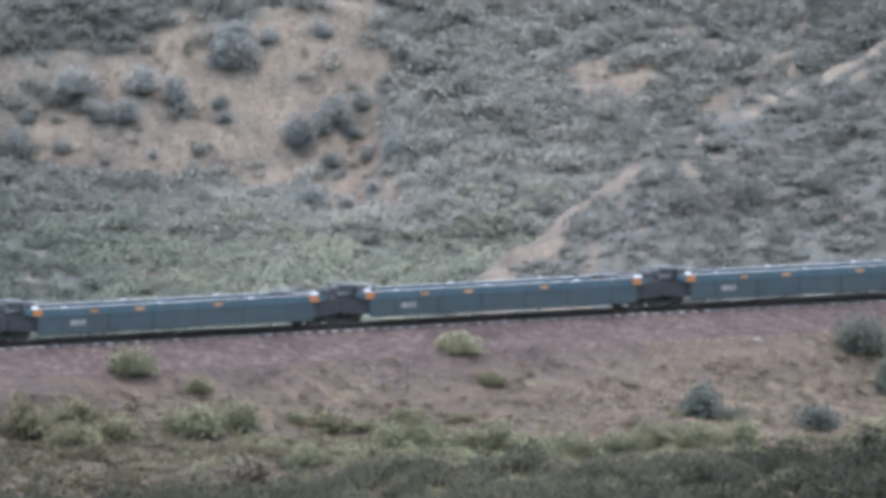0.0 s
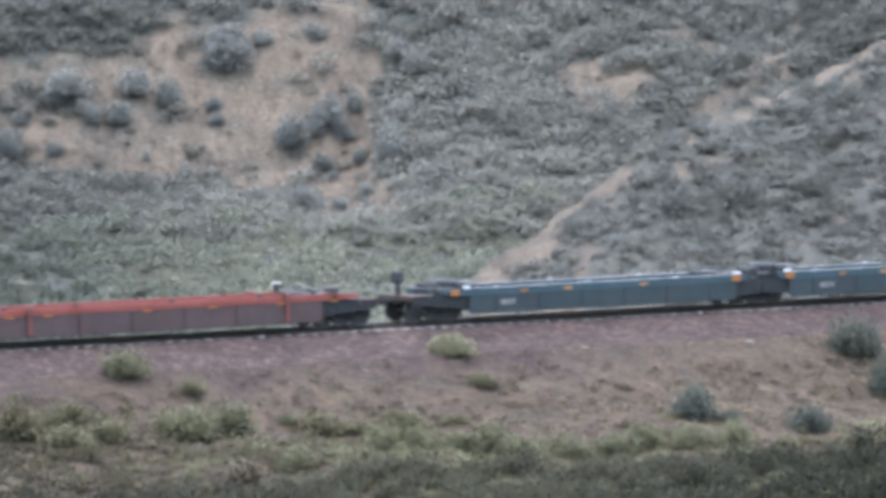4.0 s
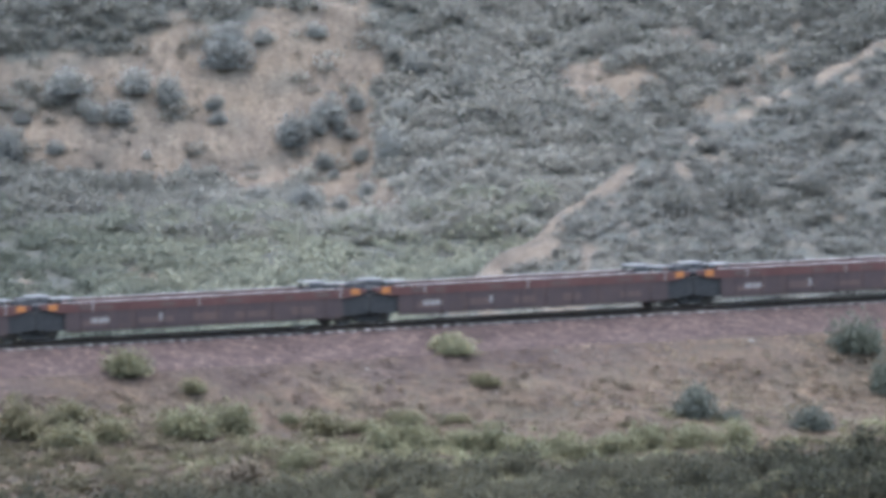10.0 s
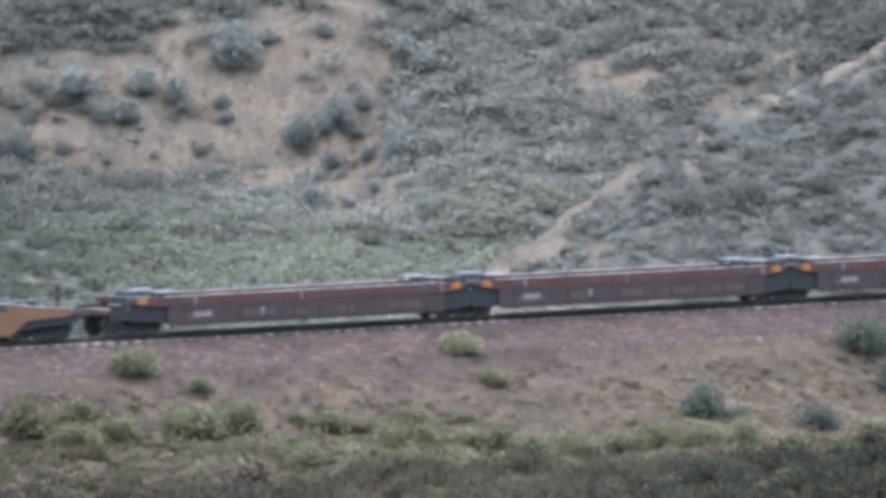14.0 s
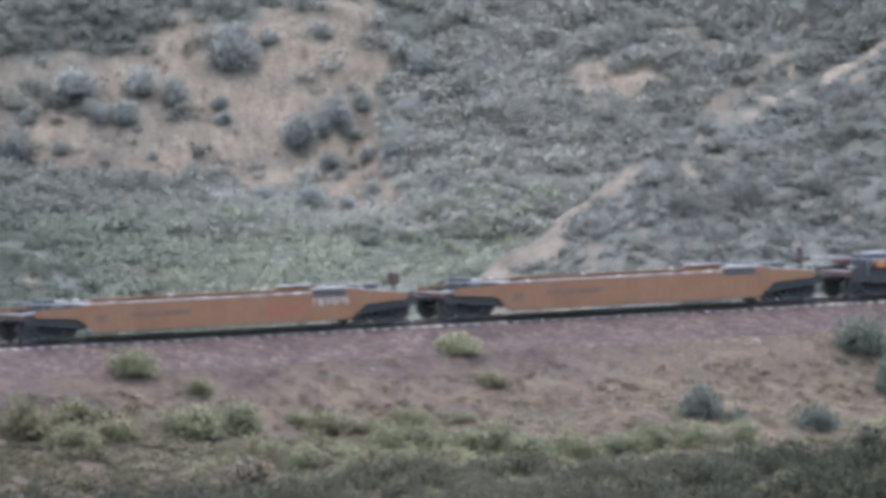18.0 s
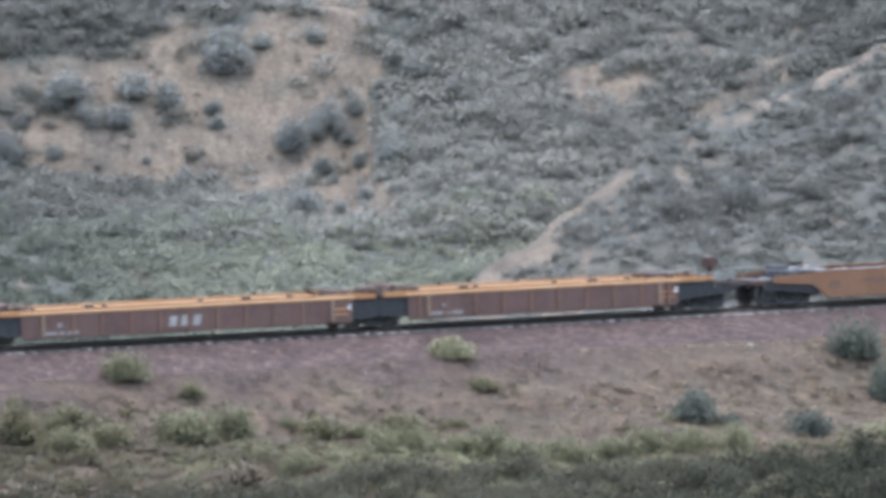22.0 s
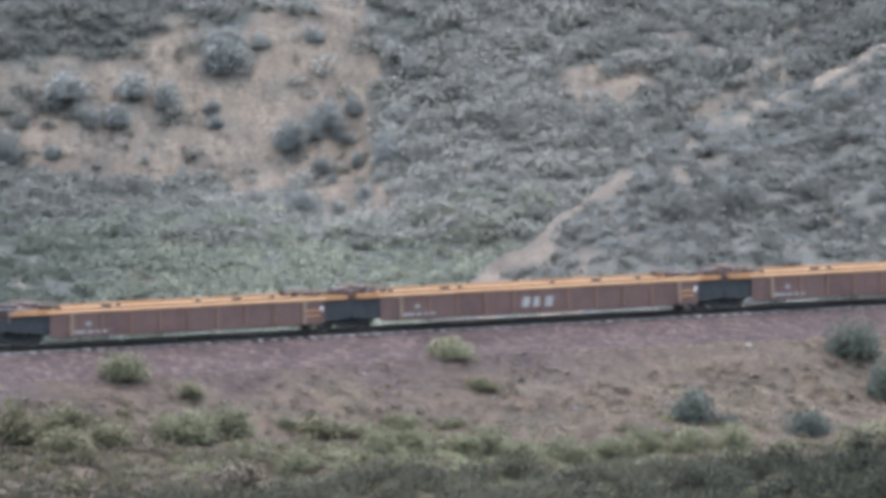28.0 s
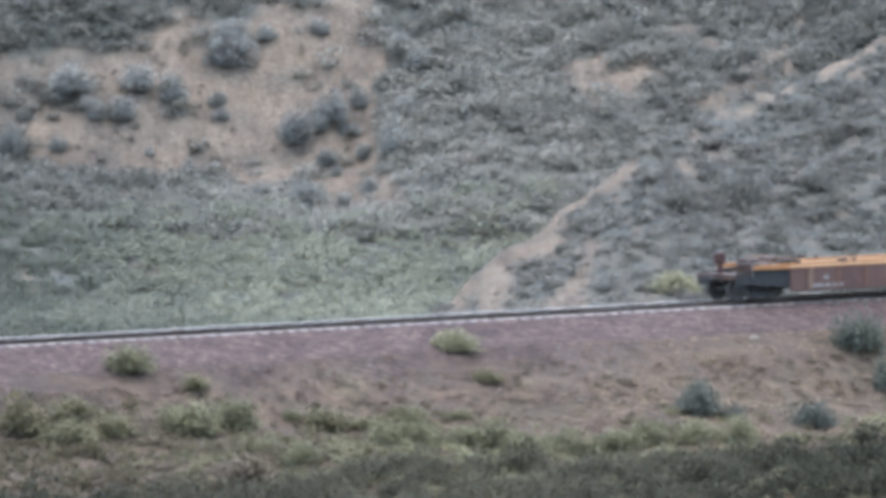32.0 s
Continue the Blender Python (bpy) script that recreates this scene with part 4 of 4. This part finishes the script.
    if free:
        truck(u, d * L)
        bm = bmesh.new()
        rod(bm, (d * (L + 1.2), 0, 0.86), (d * (L + 1.98), 0, 0.86), 0.085, 8)
        box(bm, *span(d, L + 1.8, L + 2.06), -0.15, 0.15, 0.72, 1.02, 0.04)
        part("coupler", bm, M_TRUCK, u)
        bm = bmesh.new()
        box(bm, *span(d, L + 0.45, L + 1.35), -1.35, 1.35, 1.02, 1.07)
        box(bm, *span(d, L + 1.28, L + 1.38), -1.38, 1.38, 0.86, 1.06)
        part("end_platform", bm, P_GEAR, u, "rusty dark end platform")
        for y in (-1.36, 1.36):
            bm = bmesh.new()
            rod(bm, (d * (L + 1.33), y, 0.9), (d * (L + 1.33), y, top + 0.12), 0.012)
            rod(bm, (d * (L + 1.34), y, top + 0.12), (d * (L - 0.6), y, top + 0.04), 0.018)
            rod(bm, (d * (L + 0.5), y, 0.9), (d * (L + 0.5), y, top + 0.1), 0.012)
            part("handrail", bm, M_GALV, u, "grey steel handrail")
            bm = bmesh.new()
            for z in (0.35, 0.62):
                rod(bm, (d * (L + 1.33), y * 0.98, z), (d * (L + 0.95), y * 0.98, z), 0.018)
            for x in (L + 1.33, L + 0.95):
                rod(bm, (d * x, y * 0.98, 0.35), (d * x, y * 0.98, 1.04), 0.018)
            part("step_iron", bm, M_DARKGEAR, u, "steel step irons")
    elif d < 0:
        truck(u, -L)


def well_unit(kind, length, front_free, rear_free, label, group, seed):
    """One well unit, its middle at the origin; x forwards. front_free, rear_free: an end with its own truck and coupler."""
    u = tagged(new("well_car"), label, "rail car", group)
    L = length / 2
    e = L - 1.3
    top, ch, base = kind.top, kind.chord_h, kind.base
    r = random.Random(seed)
    ahead, back = 1.7 if front_free else 1.1, 1.1 if not rear_free else 0.95 if kind is RED else 1.7  # how far the chords reach over the trucks
    if kind is BLUE:
        ahead, back = 1.2 if front_free else 0.52, 1.2 if rear_free else 0.52
    for s in (-1, 1):
        y0, y1 = (HALF - 0.03, HALF) if s > 0 else (-HALF, -HALF + 0.03)
        ye = s * (HALF - 0.08)
        if kind.smooth:
            pts = [(-e + 0.45, base), (e - 0.45, base), (e + 0.25, 0.84), (L + 0.9, 0.96), (L + 0.9, top - 0.16), (L - 0.9, top - 0.02), (L - 1.9, top + 0.13), (L - 3.55, top + 0.13), (L - 3.6, top), (-e + 0.3, top),
                   (-e - 0.2, top - 0.08), (-L - 0.9, top - 0.16), (-L - 0.9, 0.96), (-e - 0.25, 0.84)]
            part("side_sheet", prism(bmesh.new(), pts, y0, y1), kind.side, u)
            # this painted glint goes on the near side only, to fit the camera's view
            bm = box(bmesh.new(), -e - 0.1, L - 3.62, ye - 0.08, ye + 0.1, top - 0.01, top + 0.025)
            part("top_lip", bm, M_LIPGLINT if s < 0 else kind.side, u, "pale top edge with painted glint" if s < 0 else "faded orange top edge")
            bm = prism(bmesh.new(), [(L - 3.58, top + 0.13), (L - 3.58, top + 0.17), (L - 1.9, top + 0.17), (L - 0.9, top + 0.02), (L + 0.9, top - 0.12), (L + 0.9, top - 0.16), (L - 0.9, top - 0.02), (L - 1.9, top + 0.13)], ye - 0.08, ye + 0.1)
            part("top_lip", bm, M_LIPGLINT, u, "pale top edge with painted glint")
            # flat plate, its dark colour stands in for shade inside an opening
            plate(u, "opening_shade", M_DARKGEAR, L - 3.5, L - 2.0, top - 0.17, top + 0.1, "flat dark plate for a shaded opening", s, 0.004)
        else:
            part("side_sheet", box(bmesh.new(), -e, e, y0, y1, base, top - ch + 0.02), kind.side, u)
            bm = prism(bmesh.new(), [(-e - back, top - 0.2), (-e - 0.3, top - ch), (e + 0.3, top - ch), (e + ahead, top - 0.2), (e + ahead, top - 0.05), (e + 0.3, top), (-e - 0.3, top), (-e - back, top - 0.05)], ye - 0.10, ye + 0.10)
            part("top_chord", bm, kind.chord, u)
            if kind.lip:
                # strip added to carry the painted glint
                bm = box(bmesh.new(), -e - 0.1, e + 0.1, ye - 0.105, ye + 0.105, top - 0.012, top + 0.012)
                part("top_lip", bm, kind.lip, u, "pale top edge with painted glint")
            else:
                # plain on the red car, painted with the highlight on yellow chords
                bm = box(bmesh.new(), -e - 0.1, e + 0.1, ye - 0.125, ye + 0.125, top - 0.15, top - 0.10, 0.01)
                part("chord_flange", bm, kind.chord if kind is RED else M_TANGLINT, u, "thin flange along the chord")
        part("side_sill", box(bmesh.new(), -e + (0.5 if kind.smooth else 0.12), e - (0.5 if kind.smooth else 0.12), ye - 0.06, ye + 0.06, base - 0.06, base + 0.03, 0.01), kind.side, u)
        if kind.rib:
            n = int((2 * e - 1.0) / kind.rib)
            for i in range(n + 1):
                x = (i - n / 2) * kind.rib
                y = s * (HALF + (0.0 if kind in (MAROON, BLUE) else 0.025))
                part("side_post", box(bmesh.new(), x - 0.045, x + 0.045, y - 0.035, y + 0.035, base + 0.02, top - ch + 0.01), kind.rib_paint, u)
        if kind.strong:
            for q in (-1, 1):
                x = q * (e - kind.strong if kind.strong < 2 else kind.strong)
                y = s * (HALF + 0.04)
                bm = box(bmesh.new(), x - 0.09, x + 0.09, y - 0.06, y + 0.06, base, top - ch, 0.02)
                if kind is RED:
                    box(bm, x - 0.16, x + 0.16, s * HALF - 0.14, s * HALF + 0.1, top - ch - 0.02, top + 0.09, 0.03)
                part("corner_post", bm, P_REDPOST if kind is RED else P_POST, u, "heavy painted side post")
        if kind.tab:
            for q in (-1, 1):
                o = (ahead if q > 0 else back) - 0.72
                plate(u, "marking_tab", kind.tab, *span(q, e + o, e + o + 0.4), top - 0.27, top - 0.03, "orange-yellow reflective tab", s, 0.03)
    part("well_floor", box(bmesh.new(), -e + 0.5, e - 0.5, -1.32, 1.32, base + 0.04, base + 0.08), kind.side, u)
    bm = bmesh.new()
    for i in range(5):
        x = (i - 2) * e * 0.42
        box(bm, x - 0.12, x + 0.12, -1.34, 1.34, base + 0.07, base + 0.16)
    part("cross_bearer", bm, M_TRUCK, u)
    # lifting brackets and container guides along the top
    for k, x in enumerate((-e * 0.8, -e * 0.12, e * 0.55) if kind.smooth or kind is BLUE else (-e * 0.93, -e * 0.5, e * 0.08, e * 0.62, e * 0.95)):
        for s in (-1, 1):
            y = s * (HALF - 0.05)
            bm = box(bmesh.new(), x - 0.09, x + 0.09, y - 0.05, y + 0.05, top - 0.02, top + (0.10 if kind in (RED, RUSTY) else 0.05), 0.015)
            part("guide", bm, M_DARKGEAR if kind in (RED, RUSTY, MAROON) else M_WHITE, u)
    end_gear(u, kind, 1, L, e, front_free, seed)
    end_gear(u, kind, -1, L, e, rear_free, seed + 50)
    dress(u, kind, L, e, seed)
    return u


def bars(u, mat, x0, widths, z0, z1, label, gap=0.05):
    """Lettering that cannot be read: a row of plain bars."""
    x = x0
    for w in widths:
        for s in (-1, 1):
            plate(u, "lettering", mat, *(sorted((-s * x, -s * (x + w)))), z0, z1, label, s, 0.007)
        x += w + gap


def dress(u, kind, L, e, seed):
    """Markings, tabs and patches of paint."""
    r = random.Random(seed * 7 + 1)
    top = kind.top
    if kind is BLUE:
        for x, w in ((-e * 0.62, 0.34), (-e * 0.3, 0.4), (e * 0.27, 0.36)):
            plate(u, "reflector", P_CHORDYEL, x, x + w, top - 0.24, top - 0.12, "small yellow reflector", -1, 0.03)
        bars(u, M_PALE, -e + 1.5, (0.28, 0.14, 0.14), 0.58, 0.78, "faded pale lettering")
        for d in (-1, 1):
            bm = box(bmesh.new(), *span(d, e - 0.05, e + 0.22), -HALF - 0.03, -HALF + 0.12, top - 0.02, top + 0.10, 0.02)
            part("corner_bracket", bm, M_WHITE, u, "white corner bracket")
    if kind is MAROON:
        for k, x in enumerate((-e + 1.2, -e * 0.05, e - 0.15)):
            plate(u, "mark", M_PALE, x, x + 0.07, top - 0.36, top - 0.02, "pale vertical mark", -1, 0.032)
        for i in range(5):
            x = -e + 0.9 + i * 2.35 + r.uniform(-0.2, 0.2)
            plate(u, "faded_panel", P_FADEMAR, x, x + r.uniform(0.7, 1.7), base_of(kind) + 0.18, 0.82 + r.uniform(-0.06, 0.04), "faded paler panel", -1, 0.003)
        for i in range(4):
            x = -e + 1.3 + i * 2.9 + r.uniform(-0.4, 0.4)
            plate(u, "reflector", P_FADEMAR, x, x + r.uniform(0.3, 0.9), top - 0.30, top - 0.16, "faded reflector strip", -1, 0.03)
        bars(u, M_PALE, -e * 0.82, (0.32, 0.2, 0.26), 0.66, 0.86, "faded pale lettering", 0.04)
        plate(u, "mark", M_PALE, -e * 0.33, -e * 0.33 + 0.14, 0.62, 0.92, "small pale placard", -1, 0.007)
        for d in (-1, 1):
            plate(u, "pale_patch", P_FADEMAR, *span(d, e - 1.25, e - 0.6), top - 0.3, top - 0.1, "faded pale patch", -1, 0.03)
    if kind is RED:
        for x in (-e * 0.93, -e * 0.7, -e * 0.1, e * 0.3, e * 0.72):
            plate(u, "reflector", M_YELLOW, x, x + 0.42, top - 0.33, top - 0.24, "faded yellow reflector", -1, 0.038)
        plate(u, "faded_panel", P_FADEMAR, 0.1, 0.55, 0.45, 0.95, "faded red panel", -1, 0.006)
        plate(u, "faded_panel", P_FADEMAR, -1.3, -0.2, 0.55, 0.85, "faded red panel", -1, 0.006)
        for x in (L - 0.9, -L + 0.15):
            bm = box(bmesh.new(), x, x + 0.34, -HALF - 0.02, -HALF + 0.02, top - 0.32, top - 0.04)
            part("placard", bm, P_CHORDYEL, u, "tan placard")
        bm = bmesh.new()
        for x in (-L - 0.5, -L + 0.02):
            rod(bm, (x, -1.0, 1.0), (x, -1.0, 2.2), 0.03)
        part("stake", bm, M_DARKGEAR, u, "thin dark upright stake")
        bm = box(bmesh.new(), 7.0, 7.22, HALF - 0.16, HALF + 0.02, top, top + 0.34, 0.03)
        part("guide_post", bm, M_DARKGEAR, u, "dark container guide with a pale top")
        part("guide_cap", box(bmesh.new(), 6.96, 7.26, HALF - 0.18, HALF + 0.04, top + 0.34, top + 0.39), M_WHITE, u, "pale cap")
    if kind is ORANGE:
        bars(u, M_DULLMARK, -e + 2.2, (0.9, 0.45, 1.2), top - 0.58, top - 0.38, "dull dark lettering", 0.06)
        bars(u, M_DULLMARK, -e + 0.55, (0.5,), 0.62, 0.95, "dark stencilled block")
    if kind is RUSTY:
        bars(u, M_PALE, -e + 1.1, (0.5, 0.24, 0.5), 0.42, 0.56, "faded pale lettering", 0.12)
        plate(u, "pale_patch", M_PALE, -e + 1.65, -e + 1.85, 0.72, 0.9, "small pale mark", -1, 0.007)
        for z in (0.62, 0.82):
            plate(u, "reflector", P_CHORDYEL, -e * 0.0 + e - 0.85, e - 0.2, z, z + 0.07, "faded orange bar", -1, 0.007)
        plate(u, "pale_patch", M_WHITE, e - 0.18, e - 0.08, 0.82, 1.02, "small white placard", -1, 0.008)
        for x in (-e * 0.62, e * 0.33):
            bm = box(bmesh.new(), x, x + 0.4, -HALF - 0.03, -HALF + 0.12, top - 0.02, top + 0.09, 0.02)
            part("guide_post", bm, M_DARKGEAR, u, "dark container guide")


def base_of(kind):
    return kind.base


def distance(t):
    """How far the train has gone at t seconds: it slows slightly."""
    return 8.939 * t - 0.0049 * t * t - 0.2 * min(1, max(0, (t - 11.4) / 0.6))


TRAIN = []
SERIAL = [0]


def couple(kind, stations, label, group, shift=-0.56):
    """Hang a string of units between the places of their trucks along the train."""
    units = []
    for i in range(len(stations) - 1):
        a, b = stations[i] + shift, stations[i + 1] + shift
        SERIAL[0] += 1
        u = well_unit(kind, a - b, i == 0, i == len(stations) - 2, label, group, SERIAL[0])
        TRAIN.append((u, (a + b) / 2))
        units.append((u, (a - b) / 2))
    return units


blue = couple(BLUE, (25.2, 9.92, -5.34, -20.6, -36.0), "empty faded blue articulated well unit on the track", "blue articulated well units")
couple(RED, (-40.3, -57.97), "empty well car with bright red top chords and dark sides", "")
maroon = couple(MAROON, (-61.9, -77.2, -92.6, -107.95, -123.3, -138.7), "empty faded maroon articulated well unit on the track", "maroon articulated well units")
orange = couple(ORANGE, (-142.75, -158.25), "empty faded orange smooth-sided well car", "orange well cars")
orange += couple(ORANGE, (-162.25, -177.6), "empty faded orange smooth-sided well car with sprayed pale scrawl", "orange well cars")
rusty = couple(RUSTY, (-181.8, -197.3, -215.1, -232.95, -250.7, -265.9), "empty rusty well unit with yellow top chords", "yellow-topped well units")

# faded white logo blocks on the three middle units
for u, L in rusty[1:4]:
    for x in (-0.9, -0.36, 0.2):
        pts = [(x, 0.54), (x + 0.08, 0.94), (x + 0.42, 0.94), (x + 0.34, 0.54)]
        part("logo_block", prism(bmesh.new(), pts, -HALF - 0.012, -HALF - 0.001), M_GRAFFITI, u, "faded white logo block")

# brake wheel housings and ladders that stand up at some free ends
for (u, L), d, paint, high, wide in ((maroon[0], 1, P_BRAKE, 2.12, 0.19), (orange[0], 1, P_BRAKE, 2.15, 0.06), (orange[1], 1, P_GEAR, 1.95, 0.14), (rusty[0], 1, P_BRAKE, 2.1, 0.17), (rusty[-1], -1, P_BRAKE, 1.95, 0.14), (blue[-1], -1, M_DARKGEAR, 2.0, 0.15)):
    bm = box(bmesh.new(), *span(d, L + 1.15 - wide, L + 1.15 + wide), -1.6 * wide + 0.05, 1.6 * wide + 0.05, high - (0.88 if u is maroon[0][0] else 0.46), high, 0.03)
    box(bm, *span(d, L + 1.08, L + 1.22), -0.04, 0.12, 1.03, high - 0.4)
    bmesh.ops.create_cone(bm, cap_ends=True, segments=16, radius1=0.2 if wide > 0.1 else 0.12, radius2=0.2 if wide > 0.1 else 0.12, depth=0.05, matrix=Matrix.Translation((d * (L + 1.18 + wide), 0.05, high - 0.24)) @ pose(0, 0, 0, 0, 90, 0))
    part("hand_brake", bm, paint, u, "upright dark hand-brake housing" if u is blue[-1][0] else "upright dull red hand-brake housing")
    part("housing_cap", box(bmesh.new(), *span(d, L + 1.06, L + 1.2), -0.1, 0.15, high, high + 0.04), M_PALE, u)

# sprayed scrawl and a red patch on the second orange car
car, L = orange[1]
rg = random.Random(4)
for i in range(9):
    x = L - 3.5 + i * 0.19
    bm = prism(bmesh.new(), [(x, ORANGE.top - 0.2 - rg.uniform(0, 0.1)), (x + 0.09, ORANGE.top - 0.2), (x + 0.09 + rg.uniform(-0.1, 0.14), ORANGE.top - 0.6 + rg.uniform(0, 0.2)), (x + rg.uniform(-0.06, 0.1), ORANGE.top - 0.58 + rg.uniform(0, 0.15))], -HALF - 0.012, -HALF - 0.001)
    part("scrawl", bm, M_GRAFFITI, car, "pale sprayed scrawl")
for i in range(4):
    plate(car, "red_patch", M_REDSPRAY, L - 5.6 + i * 0.45, L - 5.2 + i * 0.45, 0.62 + rg.uniform(-0.1, 0.1), 1.0 + rg.uniform(-0.1, 0.08), "faded red sprayed patch", -1, 0.005)


def motions():
    for unit, place in TRAIN:
        walk(unit, [(t, track_pose(distance(t) + place)) for t in (0, 2, 4, 6, 8, 10, 11.4, 12, 14, 16, 18, 20, 22, 24, 26, 28, 30, 32)])


motions()
